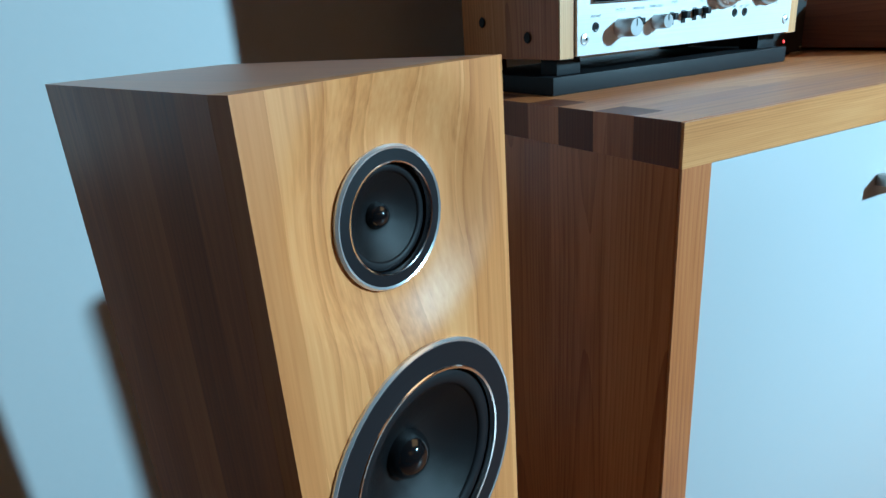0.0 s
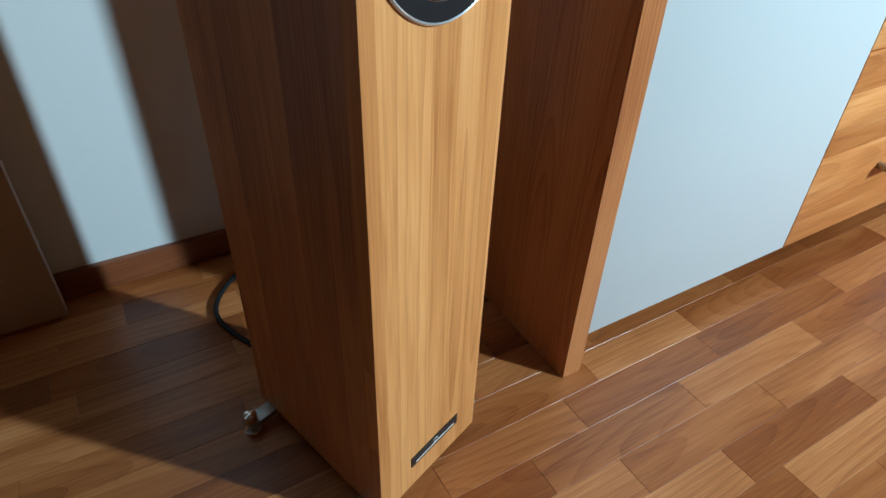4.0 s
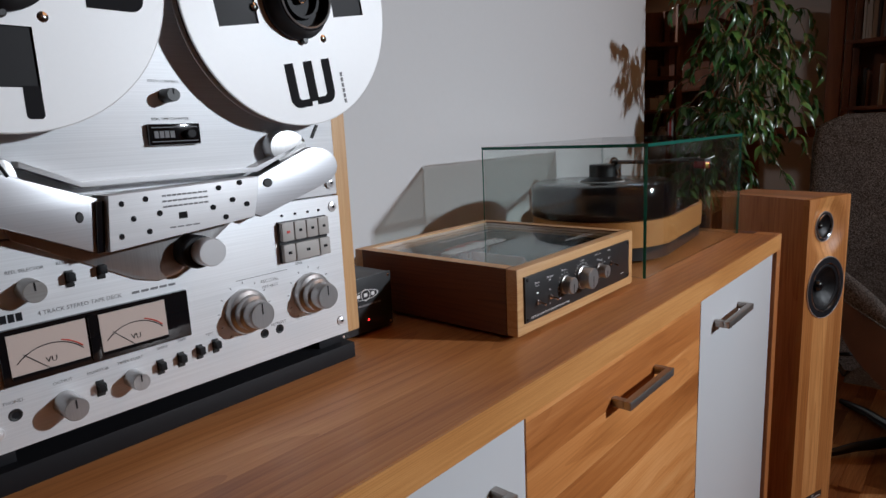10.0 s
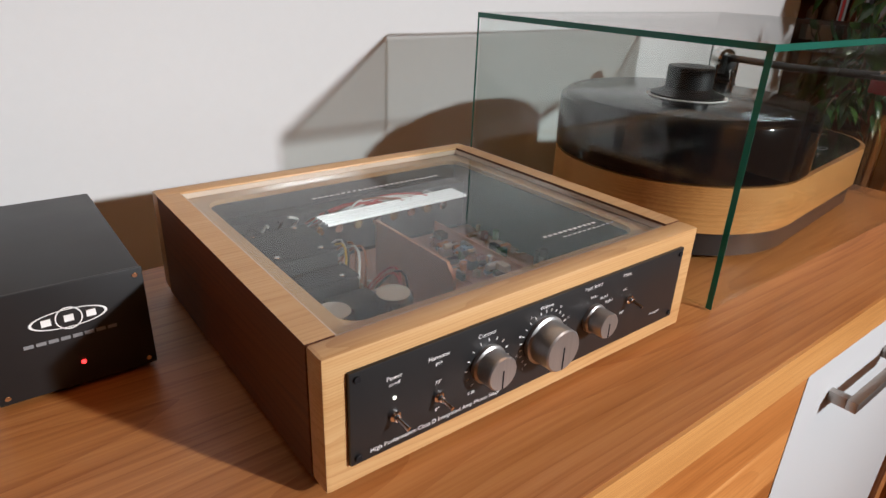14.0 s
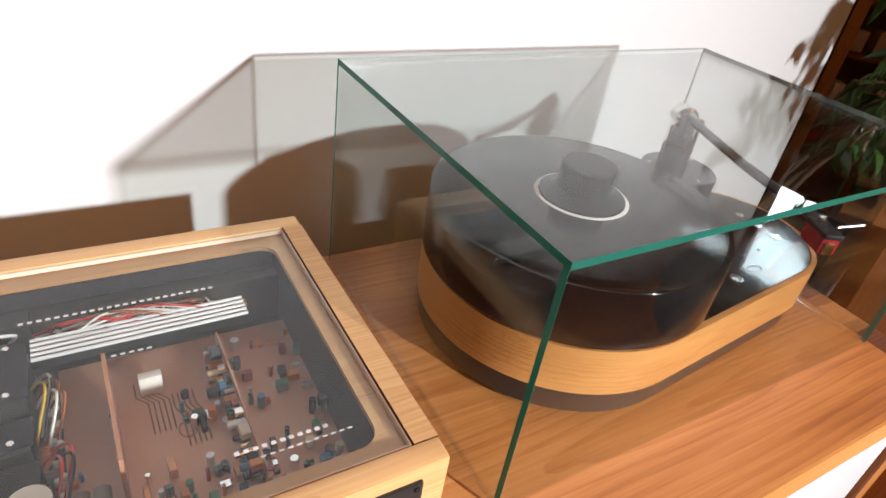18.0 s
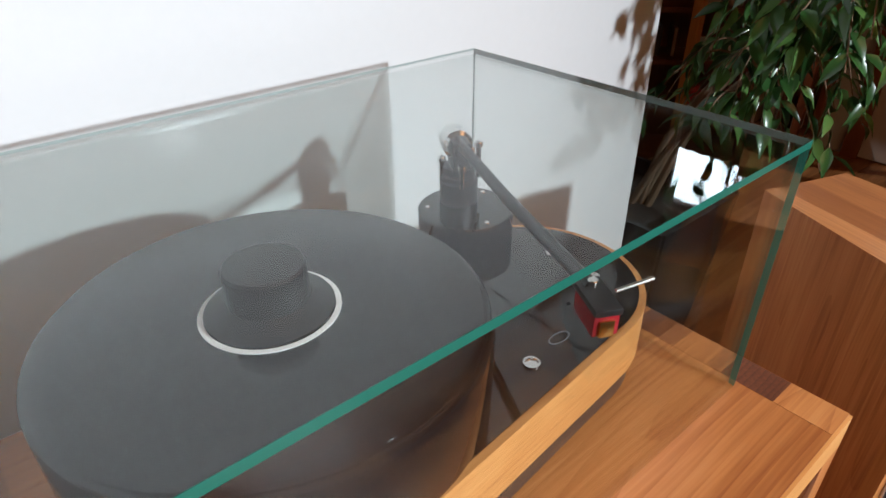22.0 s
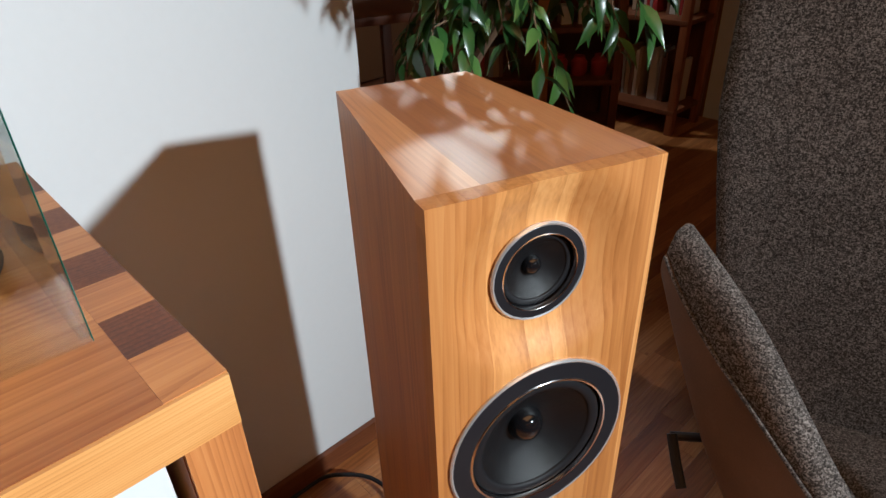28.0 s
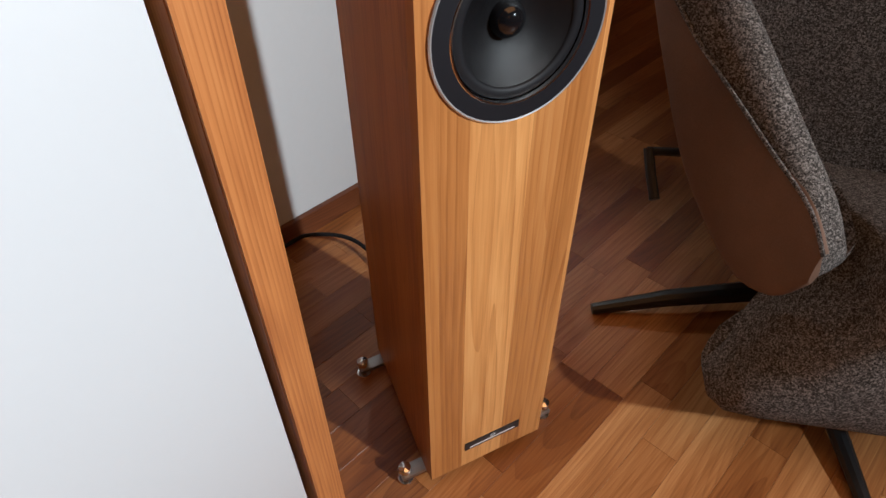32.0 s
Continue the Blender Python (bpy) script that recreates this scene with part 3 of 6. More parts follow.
for x in (-FX + 0.012, FX - 0.012):
    for z in (0.030, 0.174, 0.203):
        sc = part("screw", lathe([(0, 0.0026), (0.003, 0.0024), (0.0046, 0.0014), (0.0058, 0.0014), (0.0066, 0.0)], 24, facing(x, PF, z)), screw_alu, deck, "polished countersunk panel screw")
        part("socket", cyl(0.0017, 0.0020, 0.0030, 12, 0, facing(x, PF, z)), black_soft, sc)


def knob(parent, x, z, r, h, mat=alu_dark, name="knob", label="", skirt=False, base=PF):
    prof = [(r * 1.02, 0.0), (r, 0.002), (r * 0.96, h - 0.0012), (r * 0.90, h), (0, h)]
    if skirt:
        prof = [(r * 1.62, 0.0), (r * 1.62, 0.006), (r * 1.52, 0.009), (r * 1.26, 0.011), (r * 1.23, 0.019), (r * 1.02, 0.021), (r, 0.024), (r * 0.97, h - 0.0015), (r * 0.90, h), (0, h)]
    k = part(name, lathe(prof, 36, facing(x, base, z)), mat, parent, label)
    part("pointer", box(x - 0.0006, x + 0.0006, base - h - 0.0004, base - h, z + r * 0.1, z + r * 0.85), print_black, k)
    return k


def words(parent, text, x, z, size, mat=print_grey, base=PF, align="CENTER"):
    return lettering("lettering", text, size, mat, parent, pose(x, base - 0.0003, z, 90, 0, 0), align)


def bars(parent, x0, x1, z, h, mat=print_grey, base=PF, n=1):
    bm = None
    gap = (x1 - x0) / n
    for i in range(n):
        bm = box(x0 + i * gap, x0 + (i + 0.8) * gap, base - 0.0004, base, z - h / 2, z + h / 2, 0, 1, bm)
    return part("print", bm, mat, parent, smooth=0)


# meters
mw = part("meter_frame", box(-0.173, -0.012, PF - 0.006, PF, 0.068, 0.1155, 0.0015), black_gloss, panel, "black window frame of the level meters")
for x0 in (-0.167, -0.096):
    face = part("meter", box(x0, x0 + 0.060, PF - 0.0068, PF - 0.0060, 0.073, 0.111), plain("meter_face", (0.55, 0.45, 0.40), 0.5, 0, 0.05, 20, 0.0), mw, "pale backlit level meter")
    arc = [(x0 + 0.030 + 0.034 * math.sin(a), PF - 0.0071, 0.063 + 0.034 * math.cos(a)) for a in [radians(-48 + 8 * i) for i in range(13)]]
    part("scale", tube(arc, 0.0004, 4), print_black, face)
    arc2 = [(p[0], p[1], p[2]) for p in arc[8:]]
    part("red_scale", tube([(x, y, z + 0.002) for x, y, z in arc2], 0.0006, 4), plain("red_print", (0.55, 0.05, 0.03), 0.5, 0, 0.05, 20, 0.0), face)
    part("needle", tube([(x0 + 0.030, PF - 0.0072, 0.074), (x0 + 0.010, PF - 0.0072, 0.093)], 0.0003, 4), print_black, face)
    lettering("lettering", "VU", 0.007, print_black, face, pose(x0 + 0.030, PF - 0.0071, 0.083, 90, 0, 0))
    part("meter_base", box(x0, x0 + 0.060, PF - 0.0074, PF - 0.0068, 0.073, 0.076), black_gloss, face)
part("meter_divider", box(-0.1055, -0.0975, PF - 0.0085, PF - 0.006, 0.071, 0.113, 0.001), black_gloss, mw)
bars(panel, -0.173, -0.150, 0.1235, 0.007, print_black, n=4)
words(panel, "4 TRACK STEREO TAPE DECK", -0.140, 0.1225, 0.0052, align="LEFT")
bars(panel, -0.062, -0.018, 0.1225, 0.0022, n=5)
# level knobs
for x in (0.053, 0.141):
    k = knob(panel, x, 0.076, 0.0152, 0.034, skirt=True, label="large double level knob")
    for i in range(11):
        a = radians(-140 + 28 * i)
        part("tick", move(box(-0.0004, 0.0004, PF - 0.0004, PF, 0.0300, 0.0325), pose(x, 0, 0.076) @ pose(0, 0, 0, 0, math.degrees(a), 0)), print_grey, k, smooth=0)
words(panel, "REC LEVEL", 0.087, 0.103, 0.0050)
words(panel, "LEFT-RIGHT", 0.087, 0.0965, 0.0040)
words(panel, "LINE", 0.128, 0.1145, 0.0045)
bars(panel, 0.046, 0.128, 0.1105, 0.0006)
words(panel, "MIC", 0.087, 0.0510, 0.0045)
for x in (0.074, 0.094, -0.168):
    jack = part("jack", lathe([(0.0030, -0.003), (0.0030, 0.0008), (0.0046, 0.0012), (0.0054, 0.0)], 20, facing(x, PF, 0.044 if x > 0 else 0.042)), black_metal, panel, "small black jack socket")
    part("hole", cyl(0.0030, -0.0010, 0.0004, 14, 0, facing(x, PF, 0.044 if x > 0 else 0.042)), print_black, jack)
knob(panel, -0.130, 0.039, 0.0105, 0.026, label="round output knob")
knob(panel, -0.072, 0.042, 0.0085, 0.020, label="small round knob")


def toggle(x, z):
    t = part("switch", box(x - 0.0035, x + 0.0035, PF - 0.001, PF, z - 0.0075, z + 0.0075, 0.0003), black_metal, panel, "black slide switch")
    part("lever", box(x - 0.003, x + 0.003, PF - 0.009, PF - 0.001, z - 0.002, z + 0.006, 0.001), black_soft, t)


for x, z in ((-0.101, 0.042), (-0.045, 0.044), (-0.024, 0.045), (-0.004, 0.047), (0.014, 0.048), (-0.112, 0.147), (-0.086, 0.149)):
    toggle(x, z)
part("power_switch", box(-0.182, -0.174, PF - 0.008, PF, 0.137, 0.153, 0.003), alu_dark, panel, "rounded power rocker")
knob(panel, -0.144, 0.145, 0.0095, 0.020, mat=steel, label="pointed reel size selector")
for text, x, z in (("POWER", -0.178, 0.1610), ("REEL SELECTOR", -0.144, 0.1610), ("REEL SIZE", -0.112, 0.1620), ("PAUSE", -0.084, 0.1650), ("PHONES", -0.168, 0.0535), ("OUTPUT", -0.130, 0.0585),
                   ("MONITOR", -0.101, 0.0585), ("TIMER START", -0.072, 0.0595), ("SPEED", -0.041, 0.0625), ("TAPE", -0.021, 0.0645), ("TEST", 0.009, 0.0620), ("RIGHT", 0.097, 0.0515), ("LEFT", 0.072, 0.0515)):
    words(panel, text, x, z, 0.0040)
# transport keys
keys = part("key_block", box(0.116, 0.184, PF - 0.003, PF, 0.155, 0.202, 0.0006), black_metal, panel, "black key bed")
key_mat = plain("key_grey", (0.42, 0.40, 0.38), 0.45, 0, 0.05, 30, 0.02)
KEY_SPANS = [(0.117, 0.1325), (0.134, 0.1495), (0.151, 0.1665), (0.168, 0.183)]
for i, (a, b) in enumerate(KEY_SPANS):
    part("key", box(a, b, PF - 0.009, PF - 0.003, 0.180, 0.201, 0.0012), key_mat, keys, "square grey transport key")
    part("key_mark", box((a + b) / 2 - 0.002, (a + b) / 2 + 0.002, PF - 0.0094, PF - 0.009, 0.189, 0.192), plain("red_mark", (0.6, 0.05, 0.04), 0.5) if i == 0 else print_black, keys, smooth=0)
for a, b in ((0.117, 0.1325), (0.134, 0.1665), (0.168, 0.183)):
    part("key", box(a, b, PF - 0.009, PF - 0.003, 0.156, 0.176, 0.0012), key_mat, keys, "square grey transport key")
    part("key_mark", box((a + b) / 2 - 0.0025, (a + b) / 2 + 0.0025, PF - 0.0094, PF - 0.009, 0.165, 0.168), print_black, keys, smooth=0)
for x, text in ((0.124, "REC"), (0.142, "PAUSE"), (0.160, ""), (0.176, "")):
    part("indicator", cyl(0.0015, 0, 0.001, 12, 0, facing(x, PF, 0.2085)), print_black, keys)
    if text:
        words(keys, text, x, 0.2125, 0.0036, base=-0.004)
def shift_parts(parts, rule):
    """Moves the points of parts by a rule of their own place."""
    for o in parts:
        for v in o.data.vertices:
            v.co = rule(v.co)


shift_parts([keys, *keys.children_recursive], lambda c: Vector((c.x - 0.013, c.y, c.z - 0.036)))
# head block: upper guide arms and the slanted cover
HB = -0.030
def slab_front(outline, y_front, y_back, mat, name, parent, label, bevel=0.0015):
    bm = prism(outline, -y_back, -y_front, bevel)
    bm.transform(pose(0, 0, 0, 90, 0, 0))
    if isinstance(mat, list):
        bm.normal_update()
        for f in bm.faces:
            f.material_index = 0 if abs(f.normal.y) > 0.5 else 1
    return part(name, bm, mat, parent, label)


def rounded(cx, cz, r, a0, a1, n=12):
    return [(cx + r * math.cos(radians(a0 + (a1 - a0) * i / n)), cz + r * math.sin(radians(a0 + (a1 - a0) * i / n))) for i in range(n + 1)]


well = [(-0.165, 0.255), (-0.065, 0.245), (0.110, 0.245), (0.108, 0.222), (0.046, 0.171), (0.030, 0.160), (0.008, 0.156), (-0.014, 0.162), (-0.150, 0.214)]
slab_front(well, -0.0085, -0.003, alu_dark, "head_recess", upper, "silver recess of the tape path", 0.001)
cover = [(-0.052, 0.196), (0.092, 0.208), (0.100, 0.248), (-0.046, 0.244)]
slab_front(cover, HB - 0.010, -0.006, alu, "head_cover", upper, "perforated silver head cover")
hl = rounded(-0.154, 0.247, 0.021, 90, 250) + [(-0.062, 0.196), (-0.050, 0.200), (-0.046, 0.240)]
slab_front(hl, HB, -0.006, [arm_alu, black_metal], "guide_arm", upper, "polished guide arm with a rounded end")
hr = [(0.092, 0.212), (0.104, 0.205)] + rounded(0.160, 0.252, 0.022, -60, 110) + [(0.100, 0.246)]
slab_front(hr, HB, -0.006, [arm_alu, black_metal], "guide_arm", upper, "polished guide arm with a rounded end")
slab_front([(-0.062, 0.196), (-0.054, 0.196), (-0.048, 0.240), (-0.056, 0.240)], HB - 0.004, HB + 0.001, black_gloss, "cover_edge", upper, "black edge of the head cover", 0.0005)
slab_front([(-0.130, 0.272), (-0.062, 0.252), (0.108, 0.252), (0.150, 0.275), (0.150, 0.278), (0.106, 0.256), (-0.062, 0.256), (-0.130, 0.277)], HB + 0.008, -0.004, alu, "cover_rail", upper, "thin silver rail above the head cover", 0.0006)
for x, z in ((-0.034, 0.236), (-0.010, 0.238), (-0.024, 0.222), (0.002, 0.224), (-0.038, 0.208), (-0.010, 0.209), (0.060, 0.241), (0.080, 0.244), (0.053, 0.223), (0.072, 0.228), (0.085, 0.222), (0.064, 0.212)):
    part("vent_hole", cyl(0.0026, 0, 0.0006, 14, 0, facing(x, HB - 0.010, z)), print_black, upper, smooth=0)
for z in (0.239, 0.234, 0.229):
    bars(upper, 0.006, 0.050, z, 0.0016, base=HB - 0.010, n=9)
bars(upper, 0.020, 0.030, 0.2195, 0.006, print_black, HB - 0.010)
bars(upper, 0.010, 0.040, 0.2095, 0.0012, base=HB - 0.010, n=4)
for x, z in ((-0.074, 0.228), (0.112, 0.240)):
    part("arm_screw", lathe([(0, 0.0012), (0.0035, 0.0012), (0.0048, 0)], 18, facing(x, HB, z)), black_metal, upper)
cap = part("capstan", lathe([(0.0165, 0), (0.0165, 0.020), (0.015, 0.022), (0, 0.022)], 36, facing(0.041, -0.006, 0.180)), black_soft, upper, "black pinch roller")
part("capstan_cap", lathe([(0.0138, 0.022), (0.0138, 0.036), (0.0128, 0.038), (0, 0.038)], 36, facing(0.046, -0.006, 0.180)), screw_alu, cap, "turned silver roller cap")
for x, z in ((-0.150, 0.262), (0.140, 0.276)):
    part("tension_roller", lathe([(0.018, 0), (0.018, 0.012), (0.017, 0.015), (0.008, 0.016), (0, 0.016)], 32, facing(x, -0.006, z)), alu_dark, upper, "polished tape tension roller")
for x0, x1 in (((-0.150, 0.266), (-0.158, 0.282)), ((0.158, 0.284), (0.164, 0.298))):
    part("tension_arm", tube([(x0[0], -0.030, x0[1]), (x1[0], -0.030, x1[1])], 0.0016, 8), black_metal, upper)
cnt = part("counter", box(0.016, 0.064, -0.010, -0.004, 0.284, 0.304, 0.0012), black_gloss, upper, "black tape counter window")
bars(cnt, 0.021, 0.041, 0.294, 0.0065, print_grey, -0.010, 4)
part("counter_rim", box(0.0185, 0.0615, -0.0103, -0.0100, 0.2870, 0.2878), print_grey, cnt, smooth=0)
part("counter_rim", box(0.0185, 0.0615, -0.0103, -0.0100, 0.3002, 0.3010), print_grey, cnt, smooth=0)
part("reset_knob", cyl(0.0042, 0.0, 0.007, 20, 0.0006, facing(0.053, -0.010, 0.294)), black_soft, cnt, "small round reset knob")
words(upper, "REAL TIME COUNTER", 0.040, 0.3085, 0.0036, base=-0.004)
knob(upper, 0.038, 0.330, 0.0065, 0.018, mat=black_metal, label="small pitch knob", base=-0.004)
words(upper, "PITCH CONTROL", 0.038, 0.3435, 0.0036, base=-0.004)
shift_parts(upper.children_recursive, lambda c: Vector((c.x - 0.044 * max(0.0, 1 - ((c.x - 0.02) / 0.17) ** 2), c.y, c.z - 0.027)))
# reels
def reel(x, z, turn, label, windows):
    """A metal reel: two flanges, tape pack, hub clamp; windows and prints are laid round the hub."""
    m = pose(x, -0.030, z, 90, 0, 0) @ pose(0, 0, 0, 0, 0, turn)
    R1 = 0.131
    rl = part("reel", lathe([(R1, -0.012), (R1, -0.0105), (0.022, -0.0105)], 72, m), reel_alu, deck, label)
    part("tape_pack", lathe([(R1 - 0.004, -0.0105), (R1 - 0.004, -0.001), (0.03, -0.001)], 64, m), black_soft, rl, "dark wound tape")
    # front flange with cut windows
    bm = bmesh.new()
    N = 144
    rings = [0.020, 0.054, 0.098, R1 - 0.001, R1]
    def at(r, i, h):
        a = 2 * math.pi * i / N
        deg = 360.0 * i / N
        if 0.05 < r < 0.10:
            # straight-sided windows: the edges at 15 degrees move out near the hub and in near the rim
            for w in windows:
                off = (deg - w + 180) % 360 - 180
                edge = math.degrees(math.asin(0.0205 / r))
                if abs(off) <= 15:
                    off2 = off * edge / 15
                    r = r * math.cos(radians(edge)) / math.cos(radians(off2))
                    a = radians(w + off2)
                elif abs(off) < 45:
                    a = radians(w + math.copysign(edge + (abs(off) - 15) * (45 - edge) / 30, off))
        return bm.verts.new((r * math.cos(a), r * math.sin(a), h))
    grid = [[at(r, i, 0.0010 if r < R1 else 0.0003) for i in range(N)] for r in rings]
    for k in range(4):
        for i in range(N):
            deg = 360.0 * (i + 0.5) / N
            if k == 1 and any(abs((deg - w + 180) % 360 - 180) < 14.9 for w in windows):
                continue
            j = (i + 1) % N
            bm.faces.new((grid[k][i], grid[k][j], grid[k + 1][j], grid[k + 1][i]))
    low = [at(R1, i, -0.0008) for i in range(N)]
    for i in range(N):
        j = (i + 1) % N
        bm.faces.new((grid[4][i], grid[4][j], low[j], low[i]))
    bm.transform(m)
    part("flange", bm, reel_alu, rl, "satin metal reel flange", smooth=0)
    for w in (w0 + 90 for w0 in windows):
        q = m @ pose(0, 0, 0, 0, 0, w)
        # three black bars joined at one end, the outer corners rounded
        bm = box(0.063, 0.106, -0.0060, 0.0060, 0.0011, 0.0014)
        for k in (-1, 1):
            arc = [(0.0990 + 0.0115 * math.cos(u), k * (0.0195 + 0.0115 * math.sin(u))) for u in [radians(15 * v) for v in range(7)]]
            prism([(0.063, k * 0.0195), (0.1000, k * 0.0195), (0.1025, k * 0.0165), (0.1025, k * 0.004), (0.1105, k * 0.004), *arc, (0.063, k * 0.0310)][::k], 0.0011, 0.0014, 0.0, bm)
        part("flange_print", move(bm, q), print_black, rl, "bold black three-bar print", smooth=0)
        bm = None
        for k in range(6):
            bm = box(0.080 + k * 0.0060, 0.0845 + k * 0.0060, 0.0430, 0.0465, 0.0011, 0.0013, 0, 1, bm)
        part("flange_print", move(bm, q), print_grey, rl, "small grey print", smooth=0)
    for w in windows[:1] if x > 0 else windows:
        q = m @ pose(0, 0, 0, 0, 0, w)
        part("window_slot", move(prism([(0.0945, 0.0075), (0.118, 0.0075), (0.120, 0.0095), (0.120, 0.0180), (0.118, 0.0202), (0.0945, 0.0202)], 0.0011, 0.0014), q), print_black, rl, smooth=0)
    hub = part("hub", lathe([(0.041, 0.0), (0.041, 0.006), (0.037, 0.010), (0.034, 0.020), (0.030, 0.022), (0.0285, 0.010), (0.022, 0.010), (0.021, 0.016), (0.018, 0.016), (0.017, 0.008), (0.006, 0.008), (0.0055, 0.014), (0.003, 0.014), (0, 0.010)], 48, m), black_soft, rl, "black reel clamp with stepped rings")
    for a in (30, 150, 270):
        part("hub_lug", move(cyl(0.0040, 0.0, 0.007, 16, 0.001), m @ pose(0.0415 * math.cos(radians(a)), 0.0415 * math.sin(radians(a)), 0)), black_metal, hub)
        part("rivet", move(lathe([(0, 0.0022), (0.002, 0.0020), (0.0042, 0.0010)], 16), m @ pose(0.051 * math.cos(radians(a + 35)), 0.051 * math.sin(radians(a + 35)), 0)), chrome, rl)
    part("hub_rim", move(lathe([(0.0300, 0.0218), (0.0310, 0.0224), (0.0322, 0.0218)], 40), m), alu_dark, hub)
    part("hub_rim", move(lathe([(0.0042, 0.0142), (0.0050, 0.0146), (0.0056, 0.0142)], 24), m), chrome, hub)


reel(-0.138, 0.402, 0, "full metal tape reel with black prints", (90, 270))
reel(0.135, 0.402, 9, "full metal tape reel with black prints", (0, 180))
for sx in (-1, 1):
    for y in (0.02, 0.17):
        part("deck_foot", box(sx * 0.185 - 0.018, sx * 0.185 + 0.018, y, y + 0.03, -0.009, 0.011, 0.001), black_soft, deck)
single("isolation_plate", move(box(-0.217, 0.217, 0.006, 0.205, 0.0, 0.021, 0.0015), pose(0.700, 0.616, TOP, 0, 0, 0.8)), black_soft, "thick black slate plate under the tape deck", "base plate")

# ---- power supply box ----
psu = empty("power_supply", pose(0.988, 0.679, TOP), "small black metal power supply box with a red light", "power supply")
PB = part("case", box(-0.051, 0.051, 0.003, 0.195, 0.006, 0.086, 0.002), black_metal, psu)
PFR = part("front_plate", box(-0.0515, 0.0515, 0.0, 0.003, 0.0045, 0.0865, 0.0008), black_metal, psu)
for x in (-0.046, 0.046):
    for z in (0.010, 0.081):
        part("bolt", cyl(0.0020, 0, 0.0010, 12, 0.0003, facing(x, 0, z)), chrome, PFR)
part("emblem", lathe([(0.0078, 0.0002), (0.0078, 0.0006), (0.0086, 0.0006), (0.0086, 0.0002)], 32, facing(0, 0, 0.060)), print_white, PFR)
ell = lathe([(0.0078, 0.0002), (0.0078, 0.0006), (0.0084, 0.0006), (0.0084, 0.0002)], 40)
part("emblem", move(ell, facing(0, 0, 0.060) @ Matrix.Diagonal((2.9, 0.85, 1, 1))), print_white, PFR)
for x in (-0.014, 0, 0.014):
    part("emblem_bar", box(x - 0.003, x + 0.003, -0.0007, 0, 0.0575, 0.0625), print_white, PFR, smooth=0)
bars(PFR, -0.030, 0.030, 0.045, 0.0026, print_grey, 0.0, 8)
part("indicator_light", cyl(0.0016, 0, 0.0012, 12, 0.0003, facing(0.003, 0, 0.0225)), red_led, PFR, "red glowing indicator light")
for sx in (-0.04, 0.04):
    for y in (0.02, 0.17):
        part("foot", cyl(0.007, 0, 0.006, 16, 0.001, pose(sx, y, 0)), black_soft, psu)

# ---- integrated amplifier ----
amp = empty("amplifier", pose(1.081, 0.478, TOP), "amplifier in a pale elm frame with black front, glass lid", "amplifier")
AW, AD, A0, A1 = 0.359, 0.328, 0.006, 0.101
T = 0.019
part("frame_front", box(0, AW, 0, T, A0, A1, 0.003), amp_wood, amp, "pale elm front frame")
part("frame_back", box(0, AW, AD - T, AD, A0, A1, 0.003), amp_top, amp)
# outer faces take the shade-darkened wood, upper faces the pale one
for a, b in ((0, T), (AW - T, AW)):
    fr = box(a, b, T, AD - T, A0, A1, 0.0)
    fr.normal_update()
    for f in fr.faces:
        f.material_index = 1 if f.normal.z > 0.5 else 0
    part("frame_side", fr, [amp_side_shaded, amp_top], amp)
part("floor_plate", box(T, AW - T, T, AD - T, A0 + 0.002, A0 + 0.008), black_metal, amp)
LW = T + 0.016
for a, b, c, d in ((T, LW, T, AD - T), (AW - LW, AW - T, T, AD - T), (LW, AW - LW, T, LW), (LW, AW - LW, AD - LW, AD - T)):
    part("lid_ledge", box(a, b, c, d, A1 - 0.012, A1 - 0.0075), amp_top, amp, "pale wooden ledge under the lid")
    part("liner", box(a, b, c, d, A0 + 0.008, A1 - 0.0125), black_soft, amp, "black inner lining")
for cx, cy, sx, sy in ((LW, LW, 1, 1), (AW - LW, LW, -1, 1), (AW - LW, AD - LW, -1, -1), (LW, AD - LW, 1, -1)):
    q = 0.016
    arc = [(cx, cy)] + [(cx + sx * (q - q * math.sin(radians(9 * k))), cy + sy * (q - q * math.cos(radians(9 * k)))) for k in range(11)]
    part("ledge_corner", prism(arc if sx * sy > 0 else arc[::-1], A1 - 0.012, A1 - 0.0076), amp_top, amp, smooth=0)
lid = part("glass_lid", box(T + 0.0015, AW - T - 0.0015, T + 0.0015, AD - T - 0.0015, A1 - 0.0065, A1 - 0.0015, 0.0), clear_glass, amp, "clear glass lid")
rim_glow = plain("lid_rim", (0.72, 0.58, 0.46), 0.2)
for a, b, c, d in ((T + 0.001, T + 0.0022, T + 0.001, AD - T - 0.001), (AW - T - 0.0022, AW - T - 0.001, T + 0.001, AD - T - 0.001), (T + 0.0022, AW - T - 0.0022, T + 0.001, T + 0.0022), (T + 0.0022, AW - T - 0.0022, AD - T - 0.0022, AD - T - 0.001)):
    part("lid_edge", box(a, b, c, d, A1 - 0.0062, A1 - 0.0018), rim_glow, lid, smooth=0)
fp = part("front_panel", box(0.015, AW - 0.021, -0.003, 0.0005, 0.022, 0.088, 0.0010), black_metal, amp, "black front panel with white lettering")
AP = -0.003
for x in (0.020, AW - 0.026):
    for z in (0.027, 0.083):
        part("panel_bolt", cyl(0.0024, 0, 0.0014, 14, 0.0004, facing(x, AP, z)), black_soft, fp)


